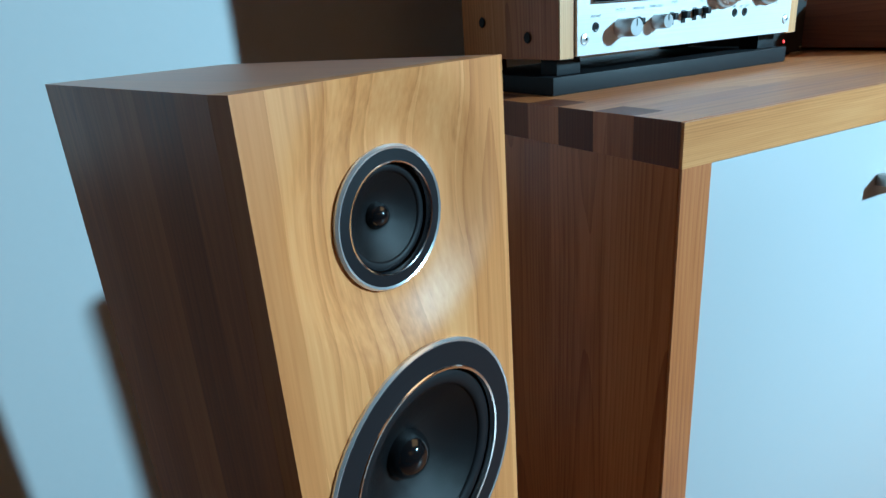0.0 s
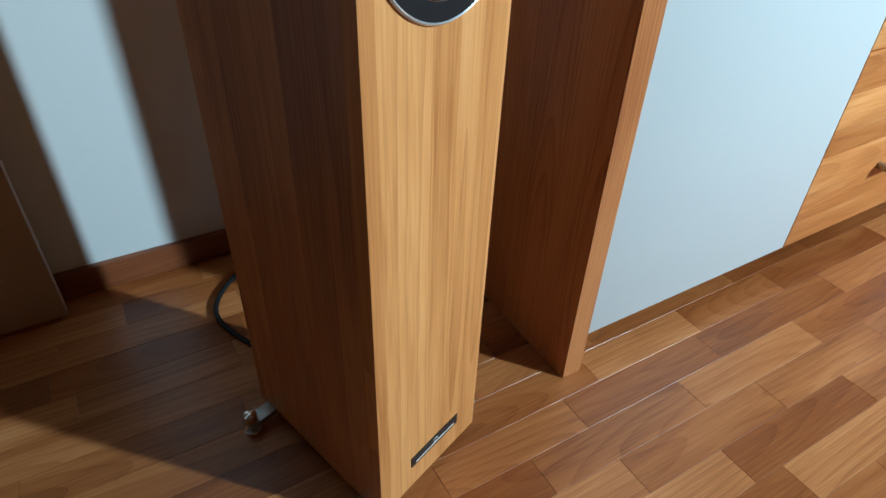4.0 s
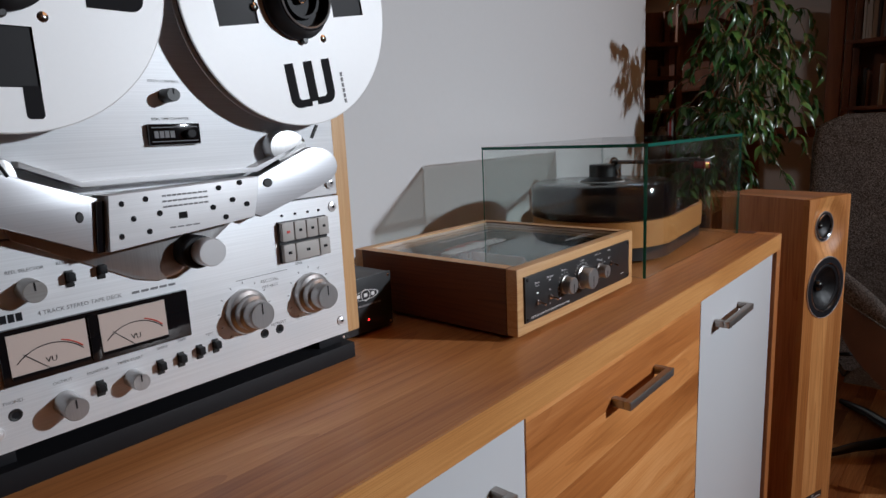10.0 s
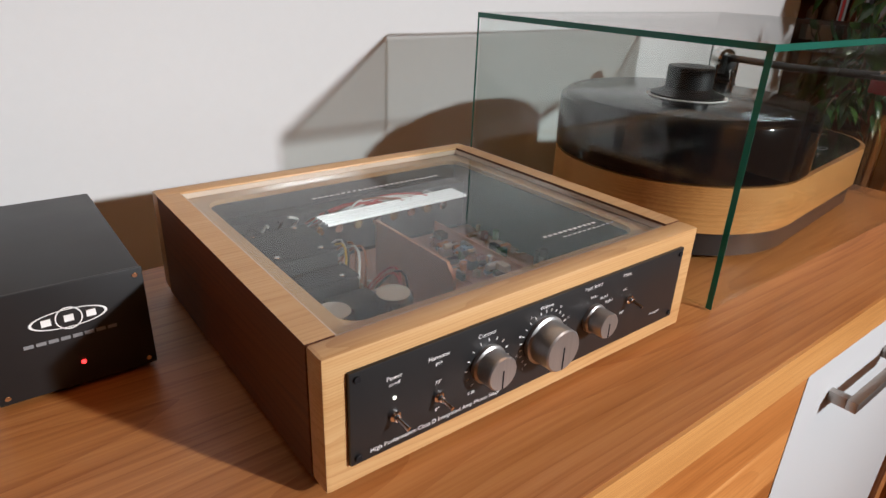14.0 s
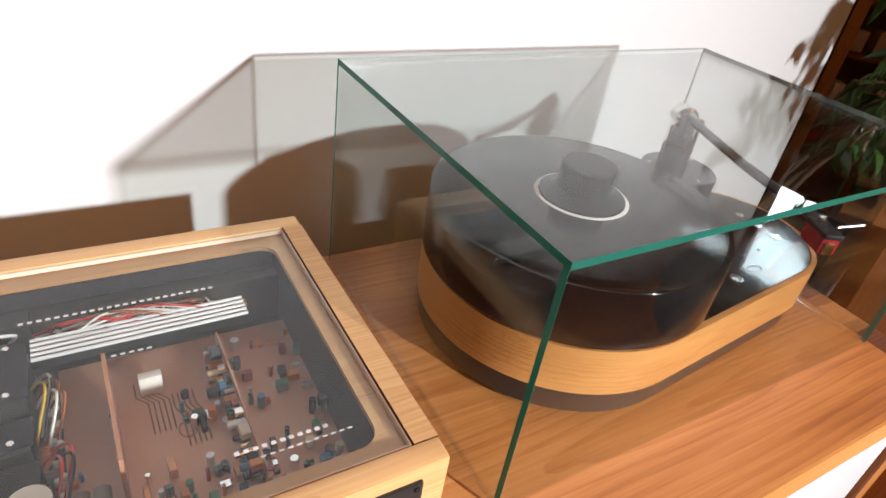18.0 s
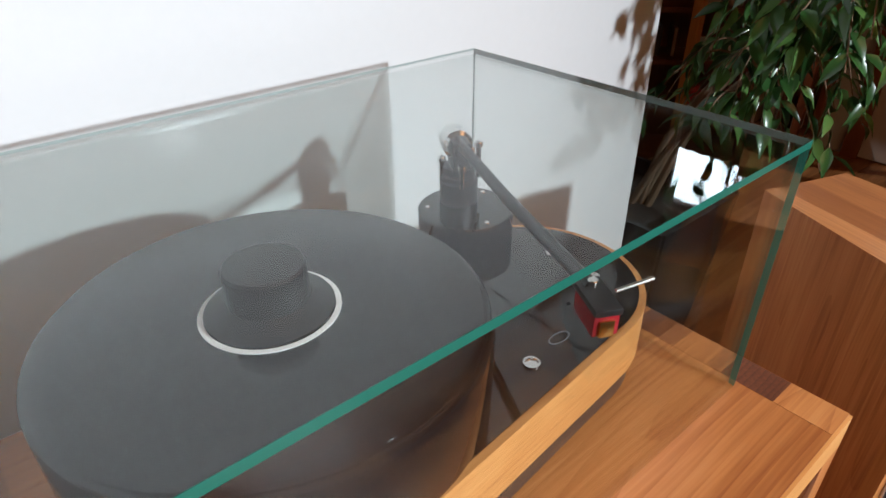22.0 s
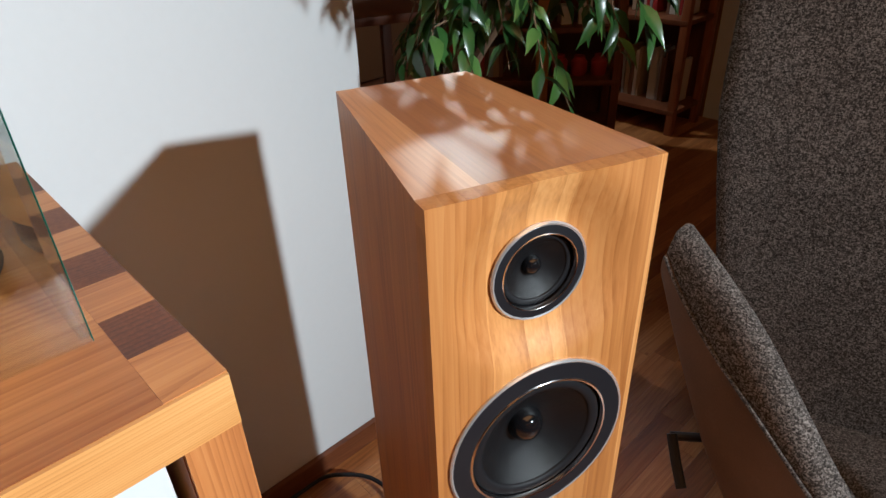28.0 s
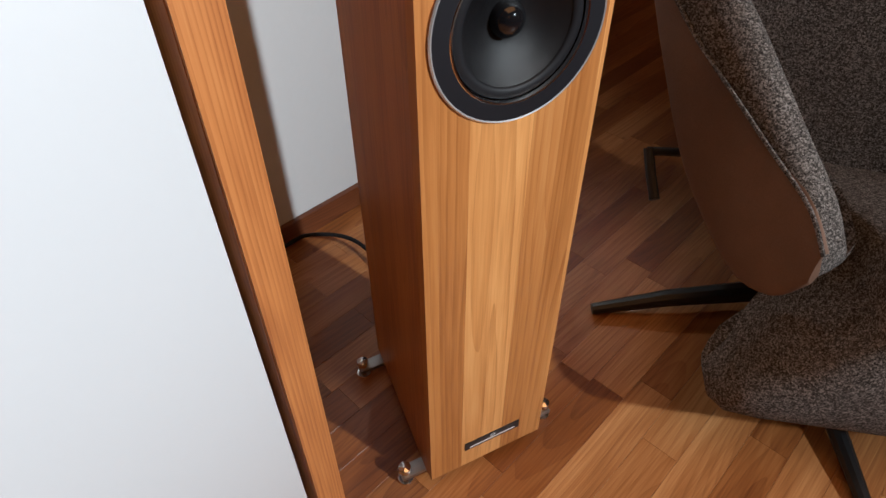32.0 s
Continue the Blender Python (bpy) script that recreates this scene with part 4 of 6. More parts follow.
def dial(x, z, r, h, label):
    k = part("dial", lathe([(r * 1.12, 0), (r * 1.12, 0.003), (r, 0.004), (r * 0.98, h - 0.001), (r * 0.92, h), (0, h)], 40, facing(x, AP, z)), alu_dark, fp, label)
    part("pointer", box(x - 0.0005, x + 0.0005, AP - h - 0.0003, AP - h, z - r * 0.9, z + r * 0.2), print_black, k, smooth=0)
    return k


dial(0.119, 0.056, 0.0125, 0.016, "turned silver contour dial")
dial(0.172, 0.056, 0.0165, 0.020, "large turned silver volume dial")
dial(0.226, 0.056, 0.0105, 0.016, "turned silver input dial")
for cx, r, n in ((0.119, 0.0170, 13), (0.172, 0.0215, 21)):
    for i in range(n):
        a = -135 + 270 * i / (n - 1)
        part("tick", move(box(-0.0003, 0.0003, AP - 0.0004, AP, r, r + 0.0022), pose(cx, 0, 0.056) @ pose(0, 0, 0, 0, a, 0)), print_white, fp, smooth=0)
for x, z in ((0.045, 0.047), (0.078, 0.047), (0.268, 0.060)):
    tg = part("toggle_switch", lathe([(0.0038, 0), (0.0038, 0.002), (0.0022, 0.0025), (0.0022, 0.005), (0, 0.005)], 12, facing(x, AP, z)), chrome, fp, "small chrome toggle switch")
    part("lever", tube([(x, AP - 0.004, z), (x + 0.002, AP - 0.013, z - 0.003)], 0.0013, 8, None, 0.0017), chrome, tg)
part("power_light", cyl(0.0012, 0, 0.001, 12, 0.0003, facing(0.045, AP, 0.060)), glow("white_light", (1.0, 0.95, 0.85), 3.0), fp, "small white power light")
for text, x, z, s in (("Power", 0.045, 0.0745, 0.0042), ("on/off", 0.045, 0.0700, 0.0034), ("Harmonic", 0.078, 0.0765, 0.0042), ("gain", 0.078, 0.0720, 0.0034), ("30°", 0.078, 0.0575, 0.0038), ("0°", 0.078, 0.0365, 0.0038),
                      ("Contour", 0.117, 0.0790, 0.0044), ("Volume", 0.172, 0.0825, 0.0044), ("Input Select", 0.222, 0.0835, 0.0042), ("Phono", 0.262, 0.0830, 0.0040), ("MC", 0.262, 0.0700, 0.0034), ("MM", 0.262, 0.0490, 0.0034),
                      ("RCA 1", 0.224, 0.0745, 0.0032), ("RCA 2", 0.236, 0.0710, 0.0032), ("RCA 3", 0.243, 0.0655, 0.0032), ("0 dB", 0.106, 0.0375, 0.0032), ("6 dB", 0.132, 0.0375, 0.0032)):
    lettering("lettering", text, s, print_white, fp, pose(x, AP - 0.0003, z, 90, 0, 0))
lettering("lettering", "High Performance Class D Integrated Amp Phono Stage", 0.0046, print_white, fp, pose(0.028, AP - 0.0003, 0.0280, 90, 0, 0), "LEFT")
lettering("lettering", "Bluetooth", 0.0034, print_white, fp, pose(0.310, AP - 0.0003, 0.0345, 90, 0, 0))
for i in range(9):
    a = radians(-135 + 33.75 * i)
    lettering("lettering", str(i * 10), 0.0026, print_white, fp, pose(0.172 + 0.0262 * math.sin(a), AP - 0.0003, 0.056 + 0.0262 * math.cos(a), 90, 0, 0))
for sx in (0.03, AW - 0.03):
    for y in (0.03, AD - 0.03):
        part("foot", cyl(0.010, 0, 0.008, 18, 0.001, pose(sx, y, 0)), black_soft, amp)
# what shows under the lid
pcb_mat = plain("copper_board", (0.60, 0.32, 0.21), 0.45, 0.1, 0.2, 40, 0.05)
shield_mat = plain("copper_shield", (0.48, 0.22, 0.12), 0.38, 0.35, 0.35, 25, 0.05)
trace_mat = plain("dark_trace", (0.16, 0.07, 0.045), 0.5, 0, 0.1, 40, 0.0)
steel_bar = plain("ribbon_silver", (0.70, 0.70, 0.72), 0.4, 0.2, 0.1, 60, 0.05)
white_cap = plain("capacitor_top", (0.72, 0.70, 0.66), 0.4)
PZ = A0 + 0.016
board_a = part("circuit_board", box(0.128, AW - 0.030, 0.030, 0.262, PZ - 0.002, PZ, 0.0005), pcb_mat, amp, "copper-brown circuit board with printed traces")
board_b = part("circuit_board", box(0.032, 0.124, 0.030, 0.262, PZ - 0.002, PZ, 0.0005), trace_mat, amp, "dark power supply board")
bm = None
for k in range(5):
    for x0, y0, dx in ((0.182, 0.222, 0.0), (0.205, 0.200, 0.004), (0.186, 0.100, 0.0)):
        bm = tube([(x0 + 0.004 * k + dx, y0, PZ + 0.0003), (x0 + 0.004 * k + dx, y0 - 0.016, PZ + 0.0003), (x0 + 0.004 * k + 0.008, y0 - 0.026, PZ + 0.0003), (x0 + 0.004 * k + 0.008, y0 - 0.060, PZ + 0.0003)], 0.0006, 4, bm)
part("trace", bm, trace_mat, board_a, "thin dark printed traces")["kind"] = "stuff"
part("board_emblem", move(lathe([(0.0070, 0), (0.0070, 0.0005), (0.0062, 0.0005), (0.0062, 0)], 24), pose(0.214, 0.158, PZ) @ Matrix.Diagonal((1.0, 1.3, 1, 1))), trace_mat, board_a)
# power module: two finned boxes with screwed covers
for y0, y1, z1 in ((0.186, 0.256, 0.068), (0.150, 0.183, 0.056)):
    md = part("power_module", box(0.050, 0.112, y0, y1, PZ, z1, 0.0012), black_metal, amp, "black shielded power module")
    part("module_cover", box(0.048, 0.114, y0 + 0.004, y1 - 0.002, z1, z1 + 0.0016, 0.0005), black_soft, md)
    for x, y in ((0.060, y0 + 0.009), (0.100, y0 + 0.009)) + (((0.060, y1 - 0.009), (0.100, y1 - 0.009)) if y1 > 0.2 else ()):
        part("module_screw", cyl(0.0026, z1 + 0.0016, z1 + 0.0030, 12, 0.0004, pose(x, y, 0)), chrome, md)
for k in range(7):
    part("winding", move(lathe([(0.0045, -0.001), (0.0052, 0), (0.0045, 0.001)], 14), pose(0.118, 0.150 + 0.0026 * k, PZ + 0.012, 90, 0, 0)), plain("copper_wire", (0.55, 0.22, 0.08), 0.3, 0.8) if k == 0 else bpy.data.materials["copper_wire"], amp)
part("transformer", box(0.074, 0.116, 0.118, 0.146, PZ, 0.050, 0.003), black_soft, amp, "black wound transformer")
# shield plate with a cut corner
shield = bmesh.new()
for x in (0.1635, 0.1665):
    shield.faces.new([shield.verts.new((x, y, z)) for y, z in ((0.090, PZ), (0.090, 0.066), (0.100, 0.078), (0.208, 0.078), (0.208, PZ))])
shield.faces.ensure_lookup_table()
fa, fb = shield.faces[0].verts[:], shield.faces[1].verts[:]
for i in range(5):
    j = (i + 1) % 5
    shield.faces.new((fa[i], fa[j], fb[j], fb[i]))
part("divider", shield, shield_mat, amp, "copper-coloured shield plate", smooth=0)
for y in (0.105, 0.190):
    part("divider_screw", cyl(0.0022, 0, 0.003, 10, 0.0004, pose(0.1635, y, PZ + 0.004, 0, -90, 0)), chrome, amp)
upright = part("upright_board", box(0.2545, 0.2562, 0.078, 0.236, PZ, 0.049, 0.0003), pcb_mat, amp, "upright copper-brown circuit board")
part("back_strip", box(0.040, AW - 0.035, 0.272, 0.292, 0.020, 0.072, 0.001), black_metal, amp)
part("terminal_block", box(0.046, 0.118, 0.262, 0.284, 0.030, 0.078, 0.003), black_soft, amp, "black mains terminal block")
rib = part("ribbon_cable", tube([(0.118, 0.216, 0.0795), (0.280, 0.217, 0.0795)], 0.0016, 8), steel_bar, amp, "bundle of silver-grey flat conductors")
for k in range(1, 5):
    part("strand", tube([(0.118, 0.216 + 0.0056 * k, 0.0795), (0.280, 0.217 + 0.0056 * k, 0.0795)], 0.0016, 8), steel_bar, rib)
part("relay", box(0.186, 0.204, 0.206, 0.214, PZ, 0.042, 0.001), white_cap, amp, "white relay block")
for x, y in ((0.059, 0.098), (0.111, 0.098)):
    c = part("capacitor", cyl(0.0155, PZ, 0.066, 28, 0.002, pose(x, y, 0)), black_gloss, amp, "black round capacitor with a white top")
    part("capacitor_top", cyl(0.0132, 0.066, 0.0666, 28, 0, pose(x, y, 0)), white_cap, c)
stripe = plain("blue_sleeve", (0.10, 0.22, 0.42), 0.4)
coil = part("film_coil", cyl(0.0085, 0.0, 0.034, 20, 0.001, pose(0.074, 0.074, PZ + 0.0095, 0, 90, 0)), white_cap, amp, "pale film capacitor with blue stripes")
for k in range(3):
    part("stripe", cyl(0.0087, 0.005 + 0.010 * k, 0.009 + 0.010 * k, 20, 0, pose(0.074, 0.074, PZ + 0.0095, 0, 90, 0)), stripe, coil)
part("green_coil", box(0.074, 0.110, 0.044, 0.062, PZ, 0.046, 0.003), plain("green_core", (0.10, 0.20, 0.10), 0.5), amp, "green wound coil")
for x in (0.136, 0.149):
    part("resistor", cyl(0.0060, 0.0, 0.042, 18, 0.001, pose(x, 0.078, PZ + 0.008, -90, 0, 0)), plain("grey_resistor", (0.28, 0.24, 0.21), 0.5) if x < 0.14 else bpy.data.materials["grey_resistor"], amp, "grey power resistor")
rnd = random.Random(5)
chip_mats = [black_metal, plain("film_capacitor", (0.30, 0.05, 0.03), 0.4), plain("resistor_blue", (0.06, 0.16, 0.30), 0.4), plain("coil_copper", (0.50, 0.22, 0.09), 0.3, 0.7), chrome, plain("relay_green", (0.05, 0.16, 0.07), 0.5), black_gloss, plain("cream_part", (0.66, 0.60, 0.48), 0.5), plain("silver_can", (0.6, 0.6, 0.62), 0.3, 0.6), plain("orange_drop", (0.62, 0.22, 0.04), 0.4), black_soft, black_metal]


def small_part(x, y, z, m0):
    mt = chip_mats[rnd.randrange(len(chip_mats))]
    if rnd.random() < 0.5:
        bm = cyl(rnd.uniform(0.0016, 0.0042), 0, rnd.uniform(0.006, 0.017), 12, 0.0005)
    else:
        a, b = rnd.uniform(0.002, 0.007), rnd.uniform(0.002, 0.004)
        bm = move(box(-a, a, -b, b, 0, rnd.uniform(0.003, 0.012), 0.0004, 1), pose(0, 0, 0, 0, 0, rnd.choice((0, 90))))
    part("component", move(bm, pose(x, y, z) @ m0), mt, amp)


flat, on_side = Matrix(), pose(0, 0, 0, 0, -90, 0)
for k in range(110):            # crowded front of the large board
    small_part(rnd.uniform(0.176, 0.318), 0.034 + 0.090 * rnd.random() ** 1.4, PZ, flat)
for k in range(26):             # sparse middle and the strip along the far side
    small_part(rnd.uniform(0.262, 0.322), rnd.uniform(0.120, 0.240), PZ, flat)
for k in range(60):             # the near face of the upright board
    small_part(0.2545, rnd.uniform(0.084, 0.230), rnd.uniform(PZ + 0.005, 0.044), on_side)
for k in range(12):
    small_part(rnd.uniform(0.206, 0.244), rnd.uniform(0.150, 0.200), PZ, flat)
for k in range(46):             # power supply
    x, y = rnd.uniform(0.036, 0.156), rnd.uniform(0.034, 0.148)
    if min(math.hypot(x - 0.059, y - 0.098), math.hypot(x - 0.111, y - 0.098)) > 0.021 and not (x > 0.13 and 0.07 < y < 0.125):
        small_part(x, y, PZ, flat)
for k in range(12):
    part("lamp_bead", lathe([(0, 0.006), (0.0022, 0.005), (0.0028, 0.002), (0.0024, 0)], 12, pose(0.122 + 0.006 * rnd.random(), 0.118 + 0.0085 * k, PZ + 0.012 + 0.006 * (k % 2))), white_cap, amp)
wire_mats = [plain("wire_red", (0.45, 0.03, 0.02), 0.4), plain("wire_white", (0.7, 0.7, 0.68), 0.4), plain("wire_brown", (0.30, 0.10, 0.03), 0.4), black_soft, plain("wire_yellow", (0.55, 0.36, 0.05), 0.4)]
for k in range(30):             # leads from the sockets to the ribbon
    x0 = 0.112 + 0.0055 * k
    x1 = 0.122 + 0.14 * rnd.random()
    hump = 0.012 * rnd.uniform(0.5, 1.2)
    pts = [(x0 + (x1 - x0) * t, 0.266 - 0.030 * t, 0.060 + 0.018 * t + hump * math.sin(math.pi * t)) for t in [i / 8 for i in range(9)]]
    part("wire", tube(pts, 0.0010, 5), wire_mats[(0, 1, 0, 2, 1, 3)[k % 6]], amp)
for k in range(9):              # loops over the power supply
    x0, y0 = rnd.uniform(0.104, 0.122), rnd.uniform(0.150, 0.235)
    pts = [(x0 + 0.016 * math.sin(3.1 * t) + 0.006 * t, y0 - 0.050 * t, 0.030 + 0.036 * math.sin(math.pi * t) ** 0.8) for t in [i / 8 for i in range(9)]]
    part("wire", tube(pts, 0.0011, 5), wire_mats[k % 5], amp)
for k in range(4):
    pts = smooth_line([(0.058 + 0.014 * k, 0.264, 0.060), (0.060 + 0.016 * k, 0.256, 0.074), (0.066 + 0.010 * k, 0.250, 0.072 + 0.003 * k)], 4)
    part("wire", tube(pts, 0.0013, 5), wire_mats[1 if k % 2 else 3], amp)
brass = plain("brass", (0.6, 0.42, 0.12), 0.25, 1.0)
for k in range(8):
    part("socket_nut", cyl(0.0052, 0.0, 0.012, 14, 0.001, pose(0.132 + 0.022 * k, 0.272, 0.054, 90, 0, 0)), chrome if k % 2 else brass, amp)
# lettering on the lid cannot be read as words: plain strokes
for x0, x1, y, h in ((0.229, 0.300, 0.058, 0.007), (0.244, 0.311, 0.050, 0.003), (0.114, 0.258, 0.236, 0.006), (0.171, 0.206, 0.178, 0.005)):
    bm = None
    n = int((x1 - x0) / 0.006)
    for i in range(n):
        bm = box(x0 + i * 0.006, x0 + i * 0.006 + 0.0034, y - h / 5, y + h / 5, A1 - 0.0014, A1 - 0.0012, 0, 1, bm)
    part("lid_print", bm, plain("faded_print", (0.62, 0.61, 0.60), 0.7), lid, smooth=0)

# ---- turntable ----
TC = (1.6966, 0.667)
tt = empty("turntable", pose(TC[0], TC[1], TOP + 0.004), "heavy turntable with a black platter on an elm plinth", "turntable")


def hull(ra, rb, bx, by, n=40):
    """Outline of two circles joined by their common tangents; the first is at the origin."""
    d = math.hypot(bx, by)
    th = math.atan2(by, bx)
    k = math.acos((ra - rb) / d)
    pts = [(ra * math.cos(th + k + (2 * math.pi - 2 * k) * i / n), ra * math.sin(th + k + (2 * math.pi - 2 * k) * i / n)) for i in range(n + 1)]
    pts += [(bx + rb * math.cos(th - k + 2 * k * i / n), by + rb * math.sin(th - k + 2 * k * i / n)) for i in range(n + 1)]
    return pts


BX, BY = 0.245, -0.024
part("base_ring", prism(hull(0.152, 0.102, BX, BY), 0.003, 0.030, 0.002), felt_grey, tt, "dark grey base layer")
part("plinth", prism(hull(0.156, 0.107, BX, BY), 0.031, 0.085, 0.003), plinth_wood, tt, "bent elm plinth band")
part("deck_plate", prism(hull(0.150, 0.1005, BX, BY), 0.084, 0.0862, 0.0008), black_gloss, tt, "glossy black top plate")
plat = part("platter", lathe([(0, 0.087), (0.1555, 0.087), (0.1570, 0.0885), (0.1570, 0.1500), (0.1560, 0.1515), (0.1535, 0.1518), (0.1525, 0.1525), (0.1520, 0.1548), (0.1500, 0.1560), (0, 0.1560)], 96), black_gloss, tt, "thick glossy black platter")
vinyl = Nodes("vinyl")
vs_ = vinyl.add("SeparateXYZ")
vinyl.join(vinyl.coords(), vs_.inputs[0])
rr = vinyl.math("SQRT", vinyl.math("ADD", vinyl.math("MULTIPLY", vs_.outputs[0], vs_.outputs[0]), vinyl.math("MULTIPLY", vs_.outputs[1], vs_.outputs[1])))
vinyl.bsdf.inputs["Base Color"].default_value = (0.010, 0.010, 0.011, 1)
vinyl.set(rough=0.10)
vinyl.bump(vinyl.math("SINE", vinyl.math("MULTIPLY", rr, 5200.0)), 0.05, 0.0004)
rec = empty("vinyl_record", pose(TC[0], TC[1], TOP + 0.1601), "black vinyl record lying on the platter", "record")
part("disc", lathe([(0.053, 0.0), (0.053, 0.0016), (0.148, 0.0016), (0.1495, 0.0010), (0.1495, 0.0)], 96), vinyl.mat, rec)
part("label_area", lathe([(0, 0.0), (0.053, 0.0), (0.053, 0.0014), (0, 0.0014)], 64), black_gloss, rec)
part("label_ring", lathe([(0.0452, 0.0015), (0.0452, 0.0021), (0.0492, 0.0021), (0.0492, 0.0015)], 72), print_white, rec, "thin white ring round the label")
clamp = single("record_clamp", move(lathe([(0, 0.0), (0.044, 0.0), (0.045, 0.002), (0.034, 0.006), (0.0285, 0.010), (0.0285, 0.034), (0.0270, 0.036), (0, 0.036)], 56), pose(TC[0], TC[1], TOP + 0.1623)), black_metal, "black turned record clamp on the spindle", "record clamp")
# arm base and tonearm
px, py = 0.256, 0.080
pod = part("arm_base", lathe([(0, 0.086), (0.050, 0.086), (0.050, 0.1165), (0.0485, 0.118), (0, 0.118)], 56, pose(px, py, 0)), black_gloss, tt, "glossy black round arm base")
for a in (20, 140, 260):
    part("base_screw", cyl(0.003, 0.118, 0.1192, 14, 0.0004, pose(px + 0.040 * math.cos(radians(a)), py + 0.040 * math.sin(radians(a)), 0)), chrome, pod)
ax, ay = px + 0.006, py + 0.018
arm = part("tonearm", lathe([(0.020, 0.118), (0.020, 0.142), (0.017, 0.145), (0.017, 0.158), (0, 0.158)], 32, pose(ax, ay, 0)), black_metal, tt, "black tonearm with a red cartridge")
part("lift_plate", move(box(-0.022, 0.022, -0.012, 0.012, 0.146, 0.151, 0.002), pose(ax, ay, 0, 0, 0, 25)), black_metal, arm)
for k, (dx, dy, h) in enumerate(((-0.020, 0.004, 0.022), (0.022, -0.006, 0.030), (0.026, 0.010, 0.018), (-0.012, -0.018, 0.016))):
    part("arm_pillar", cyl(0.0026, 0.140, 0.150 + h, 12, 0.0006, pose(ax + dx, ay + dy, 0)), chrome if k in (0, 3) else black_metal, arm)
    part("pillar_head", cyl(0.0045, 0.150 + h - 0.006, 0.150 + h, 14, 0.0008, pose(ax + dx, ay + dy, 0)), chrome, arm)
part("counterweight", move(lathe([(0, -0.014), (0.012, -0.014), (0.0155, -0.010), (0.0160, 0.0), (0.0155, 0.010), (0.012, 0.014), (0, 0.014)], 32), look((ax + 0.004, ay + 0.010, 0.180), (ax + 0.10, ay + 0.20, 0.185))), chrome, arm, "polished round counterweight")
hx, hy, hz = 0.143, -0.162, 0.196
part("arm_tube", tube([(ax, ay, 0.182), (ax + (hx - ax) * 0.5, ay + (hy - ay) * 0.5, 0.186), (hx, hy, hz)], 0.0052, 14), black_metal, arm, "straight black arm tube")
part("bearing_block", move(box(-0.009, 0.009, -0.014, 0.014, 0.155, 0.186, 0.002), pose(ax, ay, 0, 0, 0, -28)), black_metal, arm)
head = pose(hx, hy, 0, 0, 0, -28)
part("headshell", move(box(-0.009, 0.009, -0.026, 0.010, hz - 0.004, hz + 0.001, 0.0012), head), black_metal, arm)
part("finger_lift", tube([(hx + 0.008, hy - 0.012, hz), (hx + 0.032, hy - 0.022, hz + 0.004)], 0.0014, 8), steel, arm)
crt = part("cartridge", move(box(-0.0085, 0.0085, -0.024, 0.006, hz - 0.020, hz - 0.004, 0.0015), head), plain("red_cartridge", (0.30, 0.014, 0.022), 0.25), arm, "red cartridge with a gold front")
part("cartridge_front", move(box(-0.005, 0.005, -0.0255, -0.022, hz - 0.020, hz - 0.008, 0.0008), head), plain("gold_front", (0.75, 0.48, 0.14), 0.25, 1.0), crt)
part("stylus_cap", move(cyl(0.0035, hz + 0.001, hz + 0.006, 14, 0.0005), head), chrome, arm)
for y in (-0.006, -0.034, -0.061):
    part("button", cyl(0.0055, 0.0862, 0.0872, 20, 0.0004, pose(0.295, y, 0)), chrome, tt, "small flat metal touch button")
part("spirit_level", lathe([(0.0075, 0.0862), (0.0070, 0.0885), (0.0055, 0.0885), (0.0050, 0.0868), (0, 0.0868)], 24, pose(0.158, -0.107, 0)), chrome, tt, "round chrome spirit level")
part("plinth_emblem", move(lathe([(0.0052, 0.0864), (0.0052, 0.0868), (0.0060, 0.0868), (0.0060, 0.0864)], 28), pose(0.199, -0.100, 0) @ Matrix.Diagonal((2.0, 0.9, 1, 1))), print_grey, tt)
part("pin_hole", cyl(0.002, 0.0862, 0.0866, 12, 0, pose(0.242, -0.074, 0)), print_black, tt)
for a in ((-0.09, 0.05), (-0.05, -0.09), (0.26, -0.05)):
    part("foot", cyl(0.016, -0.004, 0.004, 20, 0.001, pose(a[0], a[1], 0)), black_soft, tt)

# ---- glass cover ----
cov = empty("glass_cover", pose(1.499, 0.478, TOP), "clear glass dust cover with green edges over the turntable", "glass cover")
GW, GD, GH, GT = 0.558, 0.374, 0.249, 0.006


def pane(x0, x1, y0, y1, z0, z1, edges):
    p = part("pane", box(x0, x1, y0, y1, z0, z1), clear_glass, cov, smooth=0)
    for e in edges:
        part("cut_edge", box(*e[1:]), edge_glass if e[0] else pale_edge, p, "bright green cut glass edge" if e[0] else "pale cut glass edge", smooth=0)


e_ = 0.0003
pane(0, GW, 0, GD, GH - GT, GH, [(1, -e_, GW + e_, -e_, 0, GH - GT, GH), (1, -e_, 0, 0, GD, GH - GT, GH), (0, GW, GW + e_, 0, GD, GH - GT, GH), (0, -e_, GW + e_, GD, GD + e_, GH - 0.4 * GT, GH)])
pane(0, GW, 0, GT, 0.0006, GH - GT - 0.0005, [(1, -e_, 0, 0, GT, 0.0006, GH - GT), (1, GW, GW + e_, 0, GT, 0.0006, GH - GT)])
pane(0, GW, GD - GT, GD, 0.0006, GH - GT - 0.0005, [(1, -e_, 0, GD - 0.5 * GT, GD, 0.0006, GH - GT), (0, GW, GW + e_, GD - 0.4 * GT, GD, 0.0006, GH - GT)])
pane(0, GT, GT + 0.0005, GD - GT - 0.0005, 0.0006, GH - GT - 0.0005, [])
pane(GW - GT, GW, GT + 0.0005, GD - GT - 0.0005, 0.0006, GH - GT - 0.0005, [])

